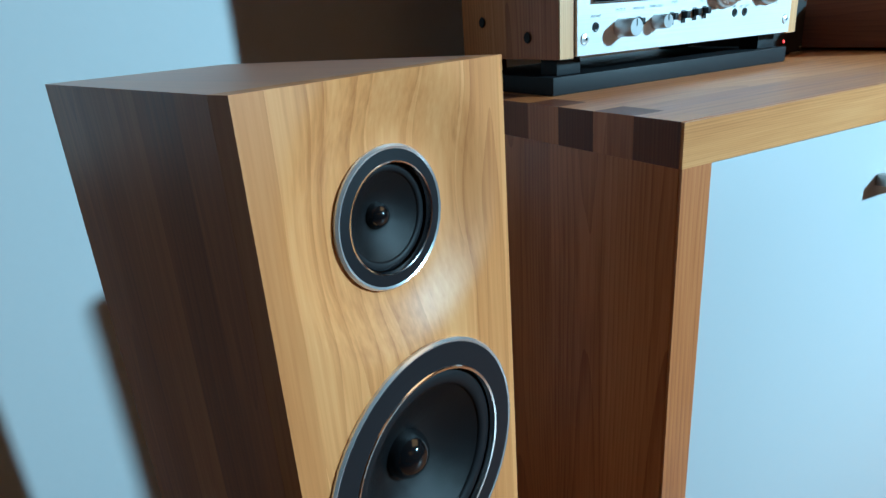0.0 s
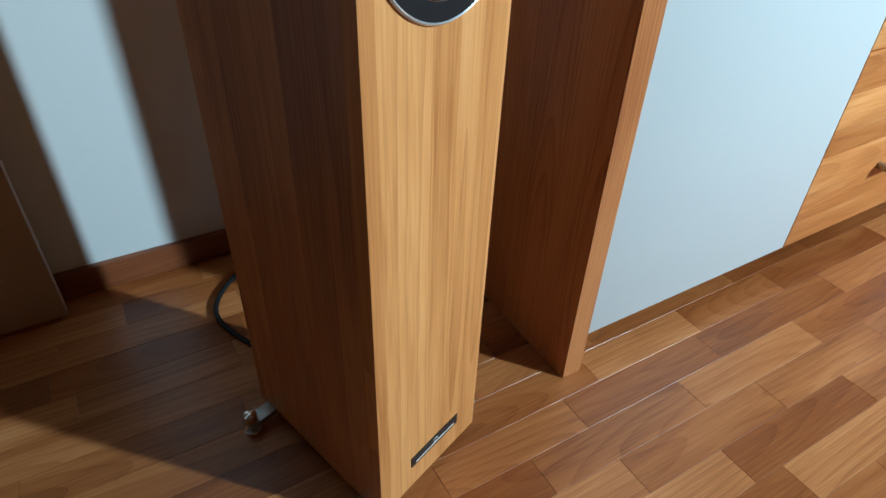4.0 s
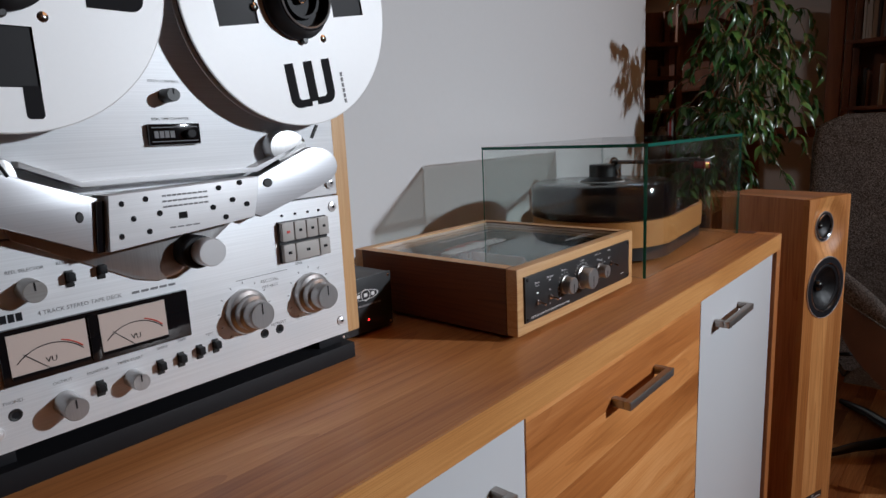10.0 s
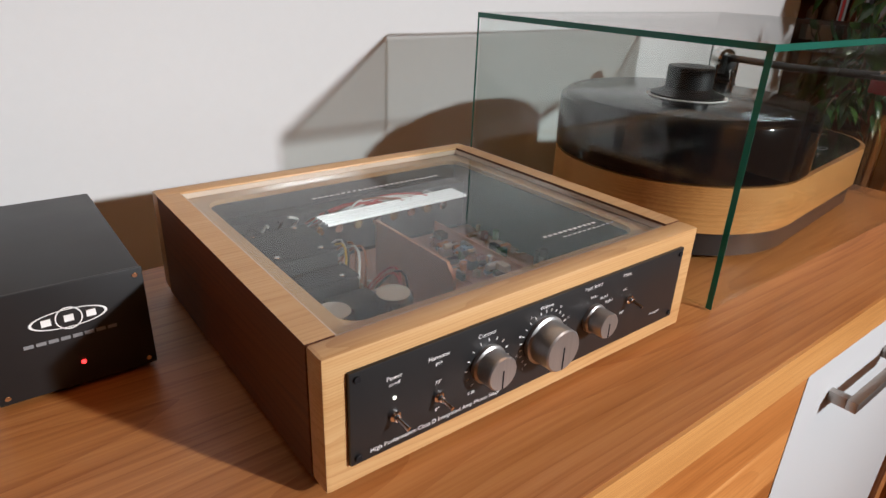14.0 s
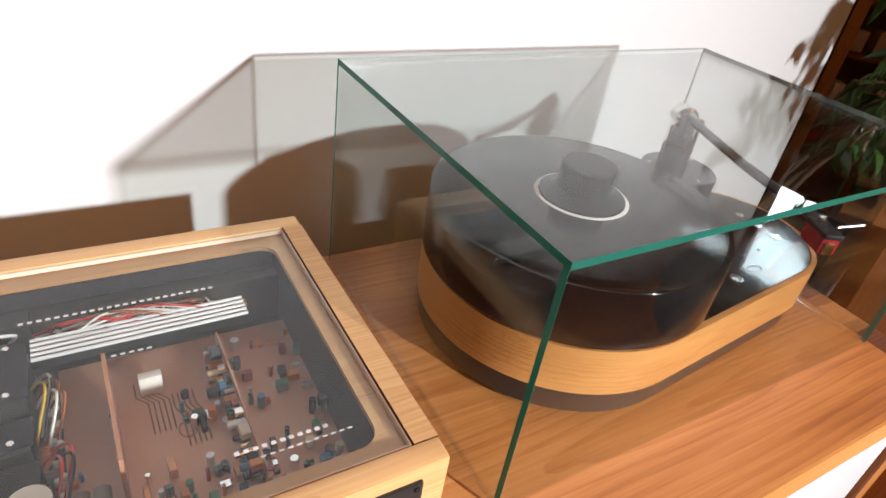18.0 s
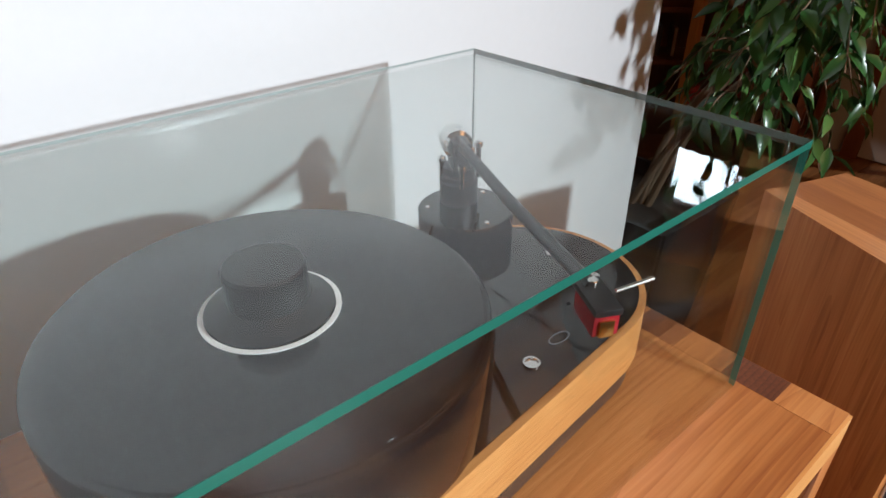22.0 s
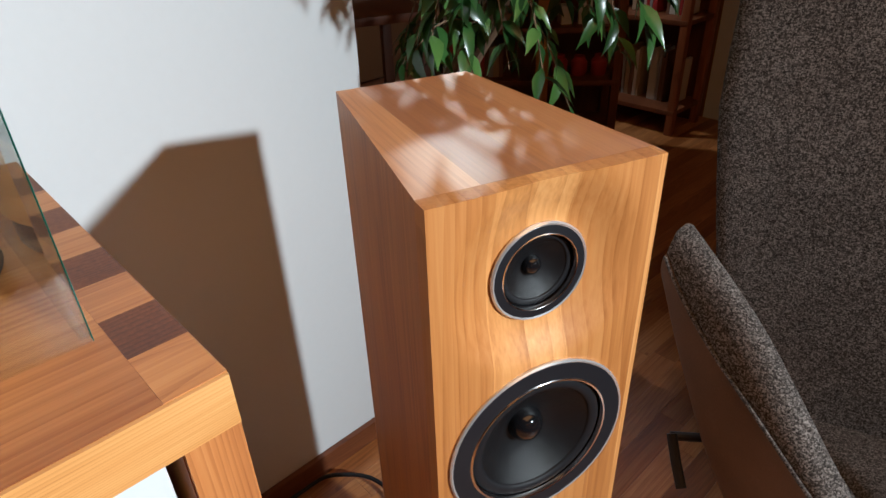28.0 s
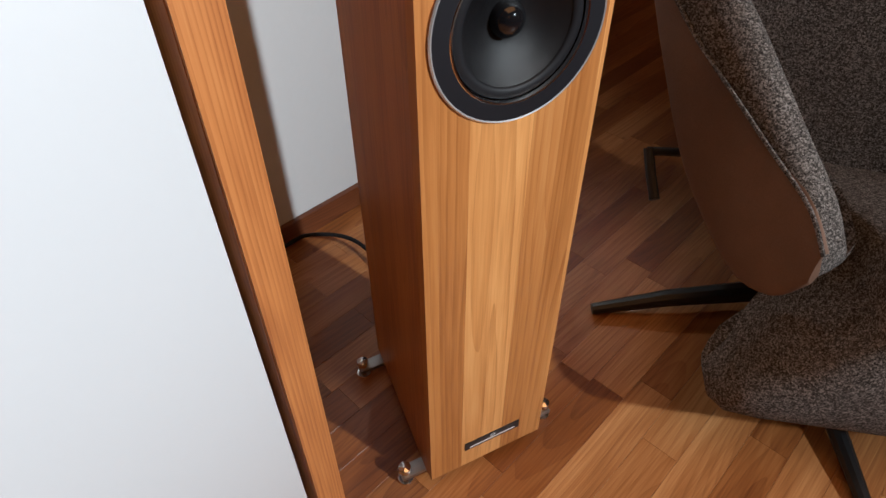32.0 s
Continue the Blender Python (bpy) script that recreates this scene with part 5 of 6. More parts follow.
# ---- armchair ----
weave = Nodes("grey_weave")
wc = weave.coords()
fields = []
for sc in ((560, 560, 150), (150, 150, 560)):
    mp = weave.add("Mapping")
    mp.inputs["Scale"].default_value = sc
    weave.join(wc, mp.inputs["Vector"])
    fields.append(weave.noise(mp.outputs[0], 1.0, 2.0, 0.6))
cells = weave.add("TexVoronoi")
weave.join(wc, cells.inputs["Vector"])
cells.inputs["Scale"].default_value = 520.0
knots = weave.add("SeparateColor")
weave.join(cells.outputs["Color"], knots.inputs[0])
thread = weave.math("ADD", weave.math("MULTIPLY", weave.math("MAXIMUM", fields[0], fields[1]), 0.75), weave.math("MULTIPLY", knots.outputs[0], 0.26))
cloth = weave.ramp(thread, [(0.38, (0.024, 0.021, 0.020)), (0.53, (0.092, 0.082, 0.076)), (0.72, (0.33, 0.305, 0.288))])
weave.join(weave.mix("MULTIPLY", 0.5, cloth, weave.ramp(weave.noise(wc, 14.0, 3.0), [(0.3, (0.6, 0.58, 0.57)), (0.7, (1, 1, 1))])), weave.bsdf.inputs["Base Color"])
weave.set(rough=0.95, spec=0.2)
weave.bump(thread, 0.9, 0.0012)
weave = weave.mat
velvet = plain("brown_velvet", (0.16, 0.090, 0.058), 0.7, 0, 0.75, 55, 0.2)
chair = empty("armchair", pose(2.95, 0.13, 0, 0, 0, -56), "grey woven armchair with brown outer shell on black star legs", "armchair")


def sweep(stations, closed=True):
    """Joins rings of points with the same count into a skin, capped at both ends."""
    bm = bmesh.new()
    rings = [[bm.verts.new(p) for p in st] for st in stations]
    n = len(rings[0])
    for a, b in zip(rings, rings[1:]):
        for i in range(n):
            bm.faces.new((a[i], a[(i + 1) % n], b[(i + 1) % n], b[i]))
    bm.faces.new(rings[0])
    bm.faces.new(rings[-1])
    return bm


# seat: a profile in depth and height, carried across the width
seat_profile = smooth_line([(0.22, 0.24), (0.10, 0.29), (-0.10, 0.355), (-0.25, 0.405), (-0.335, 0.405), (-0.375, 0.36), (-0.385, 0.28), (-0.372, 0.18), (-0.350, 0.130), (-0.315, 0.135), (-0.235, 0.235), (-0.08, 0.250), (0.16, 0.195)], 4)
stations = []
for x, k in ((-0.172, 0.80), (-0.165, 0.93), (-0.145, 0.985), (-0.1, 1.0), (0.1, 1.0), (0.205, 0.985), (0.240, 0.93), (0.250, 0.80)):
    stations.append([(x + (0.11 * min(1.0, max(0.0, (z - 0.19) / 0.15)) - 0.035 * min(1.0, max(0.0, (0.22 - z) / 0.08)) if x < -0.09 else 0.0), -0.08 + (y + 0.08) * k, 0.26 + (z - 0.26) * k) for y, z in seat_profile])
part("seat", sweep(stations), weave, chair, "woven grey seat with a rounded front", smooth=60)
back_line = smooth_line([(0.20, 0.24), (0.205, 0.50), (0.225, 0.80), (0.265, 1.06), (0.30, 1.165)], 5)
stations = []
for j, (y, z) in enumerate(back_line):
    t = j / (len(back_line) - 1)
    hw = 0.225 + 0.045 * math.sin(math.pi * min(1.0, t * 0.9)) - (0.16 * max(0.0, t - 0.86) / 0.14) ** 1.0 * 0.45
    hw += np.interp(z, (0.24, 0.5, 0.8, 1.06), (-0.04, -0.025, 0.02, 0.03))
    th = 0.085 - 0.05 * max(0.0, t - 0.8) / 0.2
    ring = []
    for i in range(28):
        a = 2 * math.pi * i / 28
        c, s = math.cos(a), math.sin(a)
        ring.append((hw * math.copysign(abs(c) ** 0.45, c), y + th / 2 + th / 2 * math.copysign(abs(s) ** 0.6, s) + 0.05 * (c * c) * -0.5, z))
    stations.append(ring)
part("backrest", move(sweep(stations), pose(-0.25, 0.22, 0) @ pose(0, 0, 0, 0, 0, -25) @ pose(0.25, -0.22, 0)), weave, chair, "tall woven grey backrest", smooth=60)
to_chair = pose(2.95, 0.13, 0, 0, 0, -56).inverted()


def arm(mirror):
    line = smooth_line([(2.603, 0.071, 0.375, 0.422, 0.97), (2.618, 0.106, 0.318, 0.468, 0.95), (2.648, 0.175, 0.305, 0.525, 0.86), (2.690, 0.285, 0.390, 0.620, 0.70), (2.720, 0.370, 0.520, 0.675, 0.55), (2.745, 0.430, 0.630, 0.705, 0.40)], 4)
    outer, inner = [], []
    for x, y, z0, z1, share in line:
        zs = z0 + share * (z1 - z0)
        mb, hb = (z0 + zs) / 2, (zs - z0) / 2 + 0.004
        ro = []
        for i in range(20):
            a = 2 * math.pi * i / 20
            c, s = math.cos(a), math.sin(a)
            u = 0.004 + 0.009 * c
            ro.append(to_chair @ Vector((x + u * 0.94, y - u * 0.34, mb + hb * math.copysign(abs(s) ** 0.75, s))))
        outer.append(ro)
        section = [(0.000, zs - 0.004), (0.004, zs + 0.30 * (z1 - zs)), (0.013, z1 - 0.18 * (z1 - zs)), (0.022, z1 - 0.003), (0.031, z1), (0.042, z1 - 0.006), (0.051, z1 - 0.024), (0.056, zs), (0.056, mb), (0.050, z0 + 0.012), (0.030, z0 + 0.006), (0.012, z0 + 0.010)]
        inner.append([to_chair @ Vector((x + u * 0.94, y - u * 0.34, z)) for u, z in section])
    sgn, low = (-1, 0.72) if mirror else (1, 1.0)
    for name, st, mt, lb in (("arm_shell", outer, velvet, "brown velvet outer arm"), ("armrest", inner, weave, "woven grey armrest")):
        part(name, sweep([[(v.x * sgn, v.y, v.z * low) for v in ring] for ring in st]), mt, chair, lb, smooth=60)
    seam = [to_chair @ Vector((x - 0.002, y, z0 + share * (z1 - z0))) for x, y, z0, z1, share in line]
    part("seam_piping", tube([(v.x * sgn, v.y, v.z * low) for v in seam], 0.0028, 6), weave, chair, "dark piping along the arm seam")


arm(False)
arm(True)
bend, tip = to_chair @ Vector((2.707, 0.355, 0.386)), to_chair @ Vector((2.671, 0.310, 0.337))
lever = part("recline_lever", tube([(-0.240, bend.y + 0.010, 0.384), (-0.28, bend.y + 0.004, 0.386), bend], 0.0070, 10), black_metal, chair, "black recline lever")
part("lever_grip", tube([bend + Vector((0.001, 0.0, 0.005)), bend.lerp(tip, 0.5), tip], 0.0080, 10), black_metal, lever)
part("column", cyl(0.030, 0.03, 0.20, 24, 0.002, pose(0, 0.02, 0)), black_metal, chair)
for wx, wy in ((2.655, -0.129), (2.700, 0.382), (3.245, 0.389), (3.20, -0.122)):
    v = to_chair @ Vector((wx, wy, 0.0))
    part("leg", tube([(0, 0.02, 0.040), (v.x * 0.6, v.y * 0.6 + 0.008, 0.032), (v.x, v.y, 0.012)], 0.022, 10, None, 0.011), black_metal, chair, "flat black tapered leg")

# ---- fig tree in a black planter ----
tub = empty("planter", pose(2.965, 1.140, 0), "tall black square planter with a bright rim", "planter")
bm = bmesh.new()
def ring4(h, z):
    return [bm.verts.new((sx * h, sy * h, z)) for sx, sy in ((-1, -1), (1, -1), (1, 1), (-1, 1))]
rings = [ring4(0.130, 0.0), ring4(0.185, 0.560), ring4(0.172, 0.560), ring4(0.168, 0.515)]
for a, b in zip(rings, rings[1:]):
    for i in range(4):
        bm.faces.new((a[i], a[(i + 1) % 4], b[(i + 1) % 4], b[i]))
bm.faces.new(rings[0])
bm.faces.new(rings[-1])
bmesh.ops.bevel(bm, geom=[e for e in bm.edges if abs(e.verts[0].co.z - e.verts[1].co.z) > 0.1], offset=0.008, segments=2, affect="EDGES")
part("tub", bm, black_soft, tub)
part("soil", move(box(-0.165, 0.165, -0.165, 0.165, 0.505, 0.520, 0.004), pose(0, 0, 0)), plain("potting_soil", (0.030, 0.020, 0.014), 0.95, 0, 0.6, 120, 0.8), tub, "dark crumbly soil")

leaf_mat = Nodes("fig_leaf")
rnd_leaf = leaf_mat.add("ObjectInfo").outputs["Random"]
isl = leaf_mat.add("NewGeometry").outputs["Random Per Island"]
leaf_mat.join(leaf_mat.ramp(leaf_mat.math("FRACT", leaf_mat.math("ADD", rnd_leaf, isl)), [(0.0, (0.018, 0.055, 0.014)), (0.6, (0.045, 0.125, 0.028)), (1.0, (0.10, 0.20, 0.045))]), leaf_mat.bsdf.inputs["Base Color"])
leaf_mat.set(rough=0.28, spec=0.6)
leaf_mat.bump(leaf_mat.noise(leaf_mat.coords(), 160.0, 2.0), 0.2, 0.0008)
leaf_mat = leaf_mat.mat
bark = plain("fig_bark", (0.21, 0.135, 0.080), 0.85, 0, 0.4, 80, 0.6)


def leaf_points(length, width, droop):
    """Vertices and faces of one pointed leaf that folds along its rib and droops."""
    vs, fs = [], []
    prof = [(0.0, 0.06), (0.16, 0.62), (0.36, 1.0), (0.60, 0.80), (0.80, 0.38), (0.93, 0.12), (1.0, 0.02)]
    for t, w in prof:
        y, z = length * t, -droop * length * t * t
        for sx in (-1, 0, 1):
            vs.append((sx * w * width / 2, y, z + (0.18 * width * w if sx else 0.0)))
    for i in range(len(prof) - 1):
        a = 3 * i
        fs += [(a, a + 1, a + 4, a + 3), (a + 1, a + 2, a + 5, a + 4)]
    return vs, fs


tree = empty("fig_tree", pose(2.965, 1.140, 0.515), "weeping fig tree with glossy green leaves in the planter", "plant")
rnd = random.Random(21)
origin = Vector((2.965, 1.140, 0.515))
trunks = [smooth_line([(0, 0, 0), (-0.01, -0.05, 0.22), (-0.01, -0.19, 0.46), (-0.06, -0.33, 0.72), (-0.12, -0.40, 0.96), (-0.15, -0.41, 1.13)], 5),
          smooth_line([(0.02, 0.01, 0), (0.07, -0.06, 0.25), (0.14, -0.20, 0.48), (0.26, -0.34, 0.70), (0.35, -0.40, 0.94)], 5),
          smooth_line([(-0.02, 0.02, 0), (-0.05, -0.10, 0.24), (-0.13, -0.31, 0.48), (-0.25, -0.45, 0.66), (-0.37, -0.48, 0.88)], 5),
          smooth_line([(0.0, -0.02, 0), (0.03, -0.10, 0.26), (0.07, -0.26, 0.48), (0.10, -0.40, 0.68), (0.12, -0.46, 0.86)], 5)]
for tr in trunks:
    part("trunk", tube(tr, 0.011, 8, None, 0.004), bark, tree, "thin pale brown stem")
twigs, spots = None, []


def free_place(w):
    """Clear of the wall's end, the loudspeaker and the armchair."""
    if w.x < 2.72 and w.y > 0.90:
        return False
    if w.x < 2.62 and w.y > 0.72:
        return False
    left = 2.67 - 0.14 * min(1.0, max(0.0, (w.z - 1.0) / 0.08)) - 0.12 * min(1.0, max(0.0, (w.z - 1.25) / 0.20))
    return 0.46 < w.y < 1.5 and w.x > left


for k in range(112):
    tr = trunks[(0, 2, 1, 2, 3, 2)[k % 6]]
    i = rnd.randrange(len(tr) * 4 // 10, len(tr))
    a = Vector(tr[i])
    ang = rnd.uniform(0, 2 * math.pi)
    reach = rnd.uniform(0.10, 0.27)
    tip = a + Vector((math.cos(ang) * reach, math.sin(ang) * reach * 0.7, rnd.uniform(-0.10, 0.15)))
    mid = (a + tip) / 2 + Vector((0, 0, 0.05))
    end = tip + Vector((math.cos(ang) * 0.05, math.sin(ang) * 0.05, -0.11))
    line = [Vector(p) for p in smooth_line([a, mid, tip, end], 5)]
    keep = [p for p in line if free_place(p + origin)]
    if len(keep) < 6:
        continue
    twigs = tube(keep, 0.0032, 5, twigs, 0.0011)
    for q in range(rnd.randrange(9, 17)):
        t = rnd.uniform(0.25, 1.0) * (len(keep) - 1)
        p = keep[int(t)].lerp(keep[min(int(t) + 1, len(keep) - 1)], t - int(t))
        if free_place(p + origin):
            spots.append((p, ang + rnd.uniform(-1.5, 1.5)))
part("branch_work", twigs, bark, tree, "fine brown twigs")["kind"] = "stuff"
shapes = []
for k in range(6):
    vs, fs = leaf_points(rnd.uniform(0.048, 0.068), rnd.uniform(0.019, 0.026), rnd.uniform(0.3, 0.7))
    me = bpy.data.meshes.new("leaf")
    me.from_pydata(vs, [], fs)
    me.materials.append(leaf_mat)
    me.polygons.foreach_set("use_smooth", [True] * len(me.polygons))
    shapes.append(me)
rnd.shuffle(spots)
allv, allf = [], []
for k, (p, ang) in enumerate(spots):
    m = pose(p.x, p.y, p.z, rnd.uniform(-70, -12), rnd.uniform(-35, 35), math.degrees(ang) - 90)
    if k < 280:
        lf = new("leaf", shapes[k % 6])
        lf.parent = tree
        lf.matrix_local = m
    else:
        vs, fs = leaf_points(rnd.uniform(0.040, 0.066), rnd.uniform(0.017, 0.026), rnd.uniform(0.3, 0.7))
        b = len(allv)
        allv += [tuple(m @ Vector(v)) for v in vs]
        allf += [tuple(i + b for i in f) for f in fs]
me = bpy.data.meshes.new("foliage")
me.from_pydata(allv, [], allf)
me.materials.append(leaf_mat)
me.polygons.foreach_set("use_smooth", [True] * len(me.polygons))
fol = new("foliage", me)
fol.parent = tree
tagged(fol, "dense glossy green leaves", "", "", "stuff")

# ---- the dim room beyond the wall's end ----
oak = wood("honey_post", (0.35, 0.15, 0.035), (0.50, 0.23, 0.06), (0.60, 0.31, 0.09), "z", "x", 0.0, 0.1, 0.4)
red_wood = wood("red_door_frame", (0.16, 0.045, 0.018), (0.25, 0.080, 0.030), (0.33, 0.12, 0.05), "z", "y", 0.0, 0.1, 0.45)
page = plain("pale_boxes", (0.55, 0.52, 0.48), 0.6)
structure("wall_east", box(5.2, 5.36, -3.26, 1.46, 0, CEIL), wall_paint, "pale wall with a wood-framed door beyond the opening", "wall")
door = structure("door_1", box(5.17, 5.195, 0.86, 1.24, 0.01, 1.99, 0.004), plain("door_panel", (0.55, 0.50, 0.47), 0.6), "pale panelled inner door in a red-brown frame", "door")
for a, b, c, d in ((0.78, 0.86, 0, 2.07), (1.24, 1.32, 0, 2.07), (0.86, 1.24, 1.99, 2.07)):
    fr = part("door_frame", box(5.15, 5.198, a, b, c, d, 0.004), red_wood, door, "red-brown wooden door frame")
part("crossbar", box(5.155, 5.172, 0.86, 1.24, 1.02, 1.09, 0.003), red_wood, door)
part("ceiling_beam", box(3.2, 3.38, WALL, 3.4, 2.16, 2.55, 0.006), shelf_wood, None)
bpy.data.objects["ceiling_beam"]["label"] = "brown wooden beam under the ceiling"
tagged(bpy.data.objects["ceiling_beam"], "brown wooden beam under the ceiling", "beam", "", "structure")


def rack(m, w, d, h, levels, label, seed, post=shelf_wood, fill=True, back=True):
    r = empty("shelf_unit", m, label, "shelf")
    rn = random.Random(seed)
    for x in (0, w):
        for y in (0, d):
            part("post", box(x - 0.018, x + 0.018, y - 0.018, y + 0.018, 0, h, 0.002), post, r)
    if back:
        part("back_panel", box(0, w, d + 0.018, d + 0.028, 0, h), shelf_wood, r)
    for z in levels:
        part("shelf_board", box(-0.015, w + 0.015, -0.02, d + 0.016, z, z + 0.022, 0.002), shelf_wood, r)
    return r


BOOKS = [page, plain("grey_spine", (0.30, 0.30, 0.32), 0.5), plain("black_spine", (0.03, 0.03, 0.035), 0.5), plain("brown_spine", (0.16, 0.08, 0.05), 0.6), plain("red_spine", (0.35, 0.03, 0.03), 0.5), plain("tan_spine", (0.36, 0.26, 0.18), 0.6)]


def row_of_cases(x0, x1, y, z, h, face, seed, label):
    """Upright cases side by side along x, each a thing of its own; faces point to -y."""
    rn = random.Random(seed)
    x = x0
    while x < x1:
        t = rn.uniform(0.012, 0.026)
        hh = h * rn.uniform(0.8, 1.0)
        if rn.random() < 0.88:
            bm = box(0, t - 0.0015, 0, 0.12, 0, hh, 0.001, 1)
            single("case", move(bm, face @ pose(x, y, z, 0, rn.uniform(-3, 3) if rn.random() < 0.2 else 0, 0)), BOOKS[rn.choices(range(6), (5, 4, 2, 2, 1, 2))[0]], label, "case", "cases on the shelf")
        x += t + (0.05 if rn.random() < 0.08 else 0.0)


FACE = pose(3.86, 2.12, 0, 0, 0, -48)     # shelf seen past the wall's end, turned to the room
LEVELS = (0.12, 0.34, 0.56, 0.78, 1.00, 1.22, 1.42, 1.62)
sh = rack(FACE, 0.80, 0.22, 1.86, LEVELS, "dark wooden shelf with upright cases behind the plant", 3)
for k, z in enumerate(LEVELS[1:]):
    row_of_cases(0.03 if k % 2 else 0.05, (0.30, 0.44, 0.36, 0.52)[k % 4], 0.05, z + 0.022, 0.15, FACE, 30 + k, "slim upright case on the dark shelf")
rnd = random.Random(8)
jar_kinds = [BOOKS[4], page, BOOKS[5], BOOKS[1], page, BOOKS[3]]
for k in range(18):
    z = LEVELS[1 + k % 6] + 0.022
    x, r, h = 0.56 + 0.085 * (k // 6) + 0.02 * rnd.random(), rnd.uniform(0.022, 0.036), rnd.uniform(0.08, 0.14)
    if k % 3:
        single("small_box", move(box(-r, r, -0.03, 0.03, 0, h * 0.8, 0.002), FACE @ pose(x, 0.08, z, 0, 0, rnd.uniform(-12, 12))), jar_kinds[k % 6], "small upright box on the dark shelf", "box", "boxes on the shelf")
    else:
        single("jar", move(lathe([(0, 0), (r * 0.85, 0), (r, 0.01), (r, h * 0.7), (r * 0.6, h * 0.88), (r * 0.65, h), (0, h)], 24), FACE @ pose(x, 0.08, z)), jar_kinds[k % 6], "small round jar on the dark shelf", "jar", "jars on the shelf")
single("wooden_post", box(4.07, 4.11, 1.67, 1.71, 0.10, 2.30, 0.004), oak, "honey-coloured upright wooden post on a foot", "post")
single("post_foot", box(3.95, 4.23, 1.55, 1.83, 0.0, 0.10, 0.006), oak, "low wooden foot under the post", "foot")
CASE3 = pose(4.84, 2.62, 0, 0, 0, -90)
rack(CASE3, 1.16, 0.26, 1.95, (0.10, 0.52, 0.94, 1.36, 1.80), "dark bookcase with orange posts against the end wall", 6, red_wood)
for z, sd in ((0.122, 21), (0.542, 22), (0.962, 23)):
    row_of_cases(0.35, 1.10, 0.10, z, 0.26, CASE3, sd, "upright case in the dark bookcase")
CASE2 = pose(4.86, 0.70, 0, 0, 0, -90)
rack(CASE2, 1.5, 0.28, 2.1, (0.06, 0.42, 0.80, 1.18, 1.56, 1.92), "tall dark bookcase against the far wall", 4)
for z, sd in ((1.202, 11), (0.822, 12), (1.582, 13)):
    row_of_cases(0.05, 0.95, 0.08, z, 0.24, CASE2, sd, "upright case in the tall bookcase")
lampz = empty("ceiling_spot", pose(4.30, 2.35, 2.215), "small ceiling spot lamp, lit", "lamp")
part("housing", lathe([(0.045, 0.0), (0.045, 0.09), (0.02, 0.11), (0.02, 0.935), (0, 0.935)], 24), black_metal, lampz)
part("bulb", lathe([(0.0, -0.002), (0.030, -0.002), (0.036, 0.004)], 24), glow("bulb_light", (1.0, 0.95, 0.88), 12.0), lampz)
# work table with red things
tab = empty("side_table", pose(3.35, 2.15, 0, 0, 0, -20), "small dark side table in the dim room", "table")
part("tabletop", box(-0.35, 0.35, -0.25, 0.25, 0.70, 0.73, 0.004), shelf_wood, tab)
for x in (-0.32, 0.32):
    for y in (-0.22, 0.22):
        part("leg", box(x - 0.02, x + 0.02, y - 0.02, y + 0.02, 0, 0.70, 0.003), shelf_wood, tab)
single("red_bowl", move(lathe([(0, 0), (0.05, 0), (0.09, 0.06), (0.10, 0.09), (0.095, 0.09), (0.085, 0.06), (0, 0.01)], 32), pose(3.30, 2.10, 0.73)), BOOKS[4], "red bowl standing on the side table", "bowl")
# lamp stand behind the wall's end
tri_ = empty("tripod", pose(2.905, 1.42, 0), "thin black tripod stand with silver braces", "tripod")
part("pole", cyl(0.011, 0.10, 1.30, 14, 0.001), black_metal, tri_)
for a in (100, 220, 340):
    c, s = math.cos(radians(a)), math.sin(radians(a))
    part("leg", tube([(0, 0, 0.62), (0.22 * c, 0.22 * s, 0.0)], 0.008, 8), black_metal, tri_)
    part("brace", tube([(0, 0, 0.30), (0.13 * c, 0.13 * s, 0.26)], 0.005, 6), chrome, tri_)

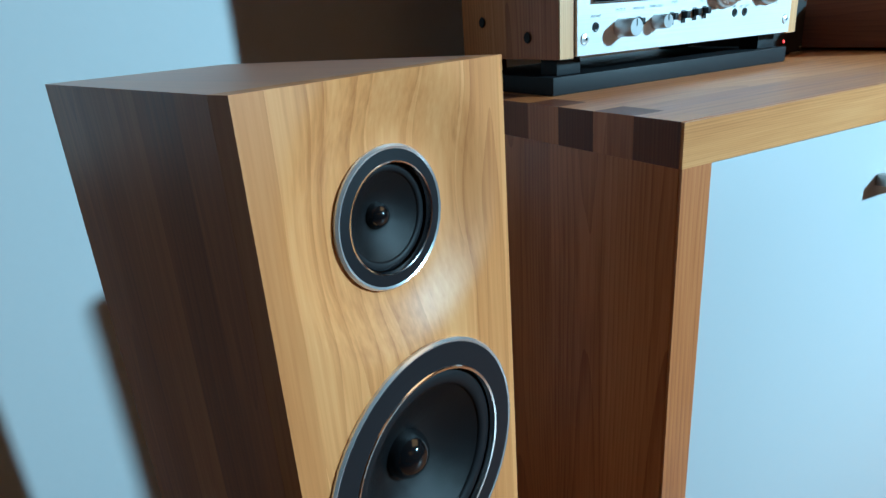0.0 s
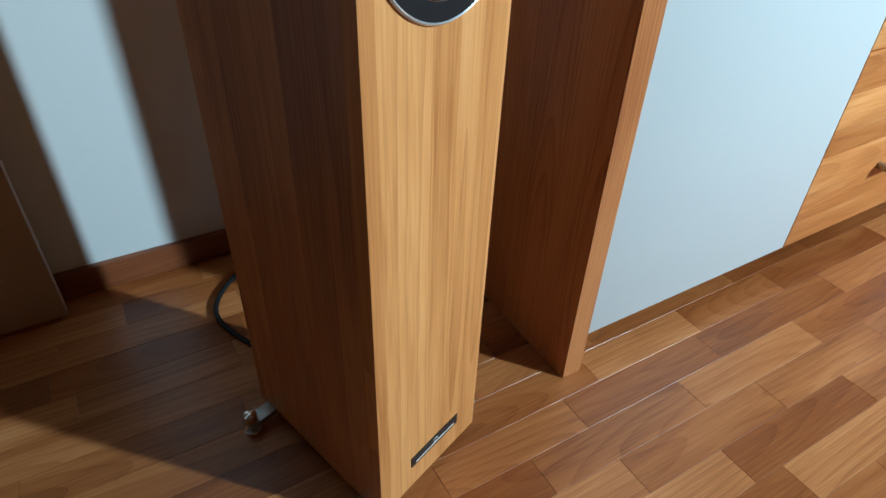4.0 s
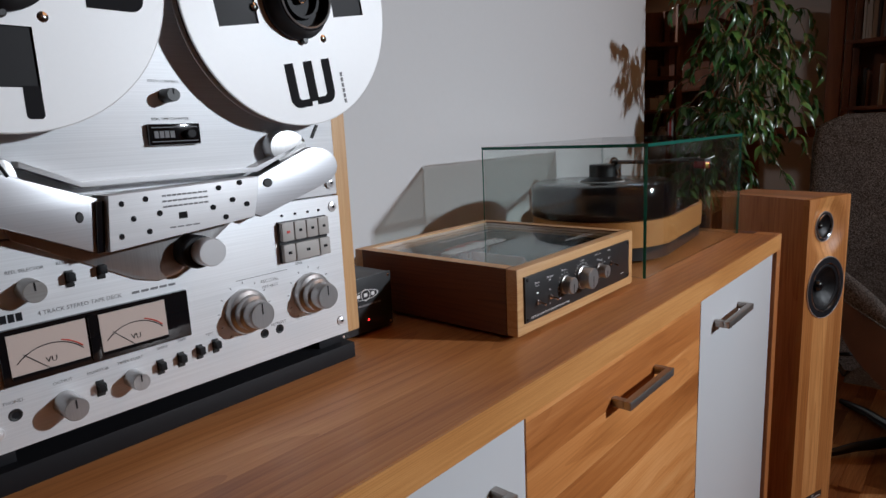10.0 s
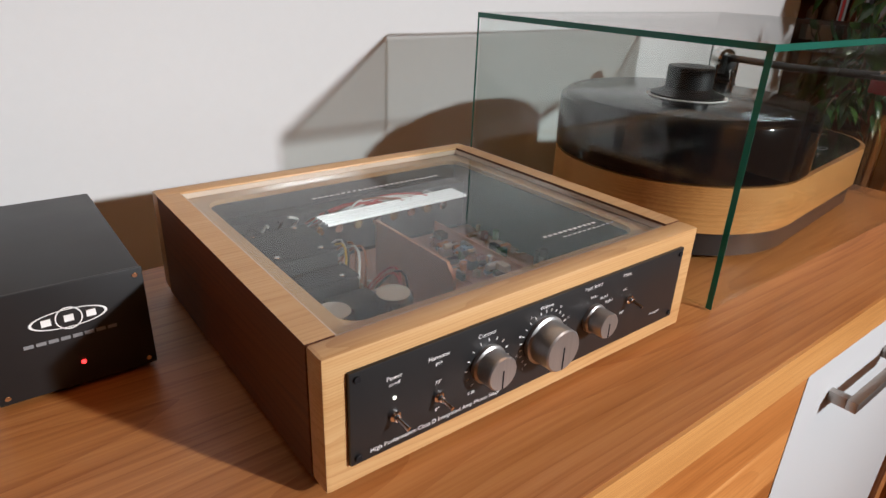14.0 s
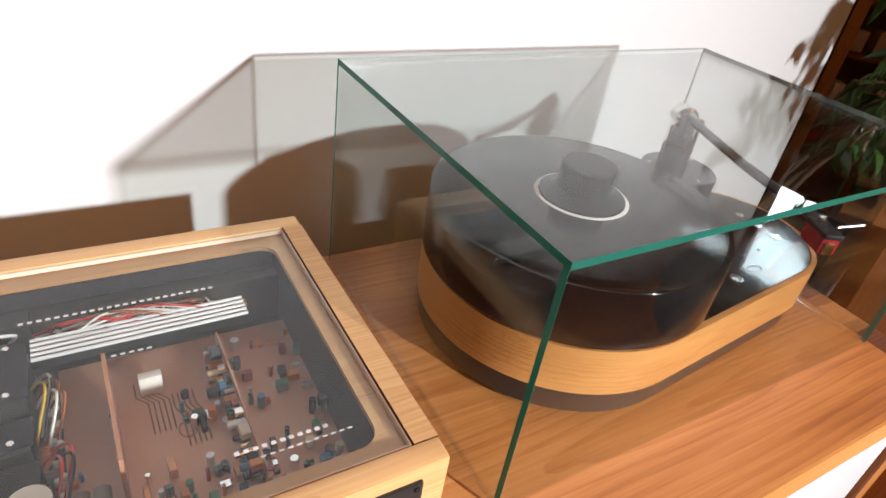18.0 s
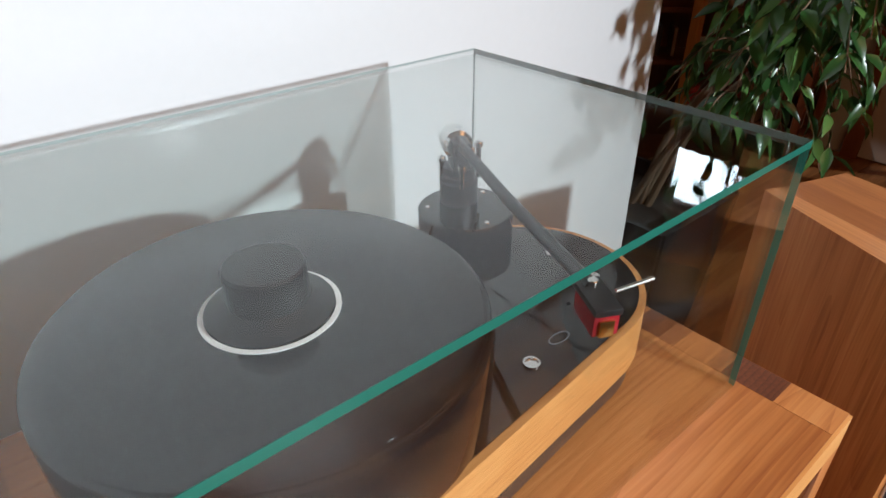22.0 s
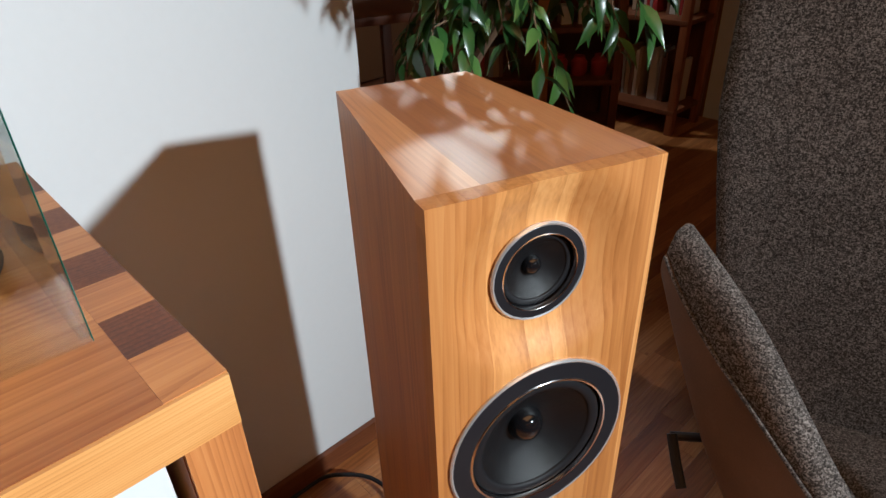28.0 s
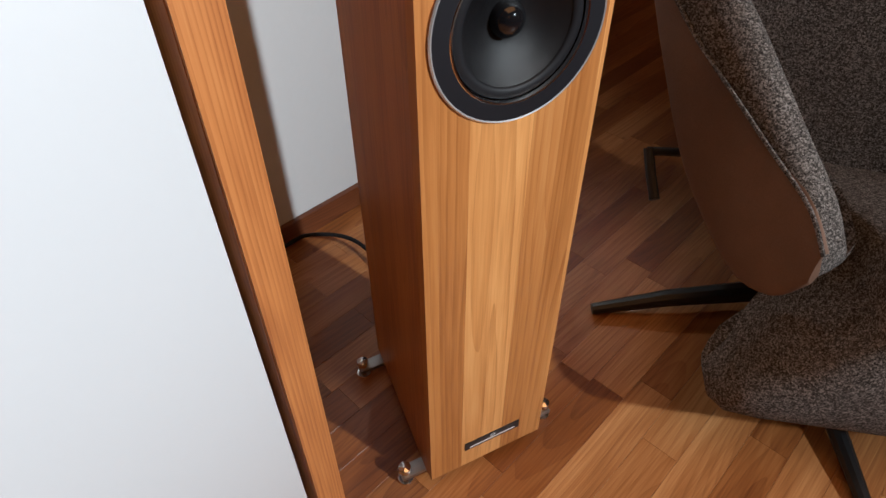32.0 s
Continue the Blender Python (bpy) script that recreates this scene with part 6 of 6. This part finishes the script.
# ---- small things round the sideboard ----
single("speaker_cable", tube(smooth_line([(2.10, 0.90, 0.005), (2.25, 0.955, 0.006), (2.379, 0.948, 0.03), (2.44, 0.92, 0.045), (2.500, 0.840, 0.030), (2.47, 0.66, 0.010), (2.44, 0.60, 0.006)], 8), 0.0045, 8), black_soft, "black speaker cable lying in a loop on the floor", "cable")
single("speaker_cable", tube(smooth_line([(0.30, 0.93, 0.006), (0.17, 0.95, 0.012), (0.05, 0.90, 0.007), (-0.02, 0.80, 0.006), (0.03, 0.66, 0.006)], 8), 0.0045, 8), black_soft, "black speaker cable trailing behind the loudspeaker", "cable")
single("leaning_board", box(-0.75, -0.246, 0.925, 0.950, 0.0, 0.86, 0.004), plain("painted_board", (0.42, 0.33, 0.26), 0.7), "beige board standing against the wall", "board")

# ---- parquet ----
ground = structure("floor", box(-2.36, 6.76, -3.26, 3.56, -0.06, -0.012), base_wood, "oiled mosaic parquet floor of mixed brown boards", "floor")
rnd = random.Random(11)
RW = 0.0625
plank_mesh = {}


def plank(length):
    if length not in plank_mesh:
        bm = box(0.00015, length - 0.00015, 0.00015, RW - 0.00015, -0.012, 0.0, 0.0004, 1)
        me = bpy.data.meshes.new("floor_board")
        bm.to_mesh(me)
        bm.free()
        me.materials.append(board_wood)
        plank_mesh[length] = me
    return plank_mesh[length]


count = 0
rest_v, rest_f = [], []
for k in range(-14, 40):
    x = -1.30 + rnd.random() * 0.25
    y = 0.042 + k * RW
    while x < 5.2:
        ln = rnd.choice((0.24, 0.30, 0.36, 0.30))
        near = (-0.60 < x < 1.35 and -0.25 < y < 1.0) or (1.95 < x < 3.2 and -0.4 < y < 1.0)
        hidden = 0.50 < x < 1.7 and 0.42 < y < 0.98
        if near and not hidden and count < 298:
            b = new("floor_board", plank(ln))
            b.location = (x, y, 0)
            b.parent = ground
            count += 1
        elif not hidden:
            i = len(rest_v)
            g = 0.0003
            for zz in (-0.012, 0.0):
                rest_v += [(x + g, y + g, zz), (x + ln - g, y + g, zz), (x + ln - g, y + RW - g, zz), (x + g, y + RW - g, zz)]
            rest_f += [(i + 4, i + 5, i + 6, i + 7), (i, i + 1, i + 5, i + 4), (i + 1, i + 2, i + 6, i + 5), (i + 2, i + 3, i + 7, i + 6), (i + 3, i, i + 4, i + 7)]
        x += ln
me = bpy.data.meshes.new("parquet_rest")
me.from_pydata(rest_v, [], rest_f)
me.materials.append(wood("parquet_far", (0.17, 0.056, 0.017), (0.33, 0.130, 0.040), (0.50, 0.235, 0.085), "x", "y", RW, 0.3, 0.36, 0.9, 1.3, offset=-0.042))
pr = new("parquet_rest", me)
pr.parent = ground
tagged(pr, "oiled brown parquet boards", "", "", "stuff")
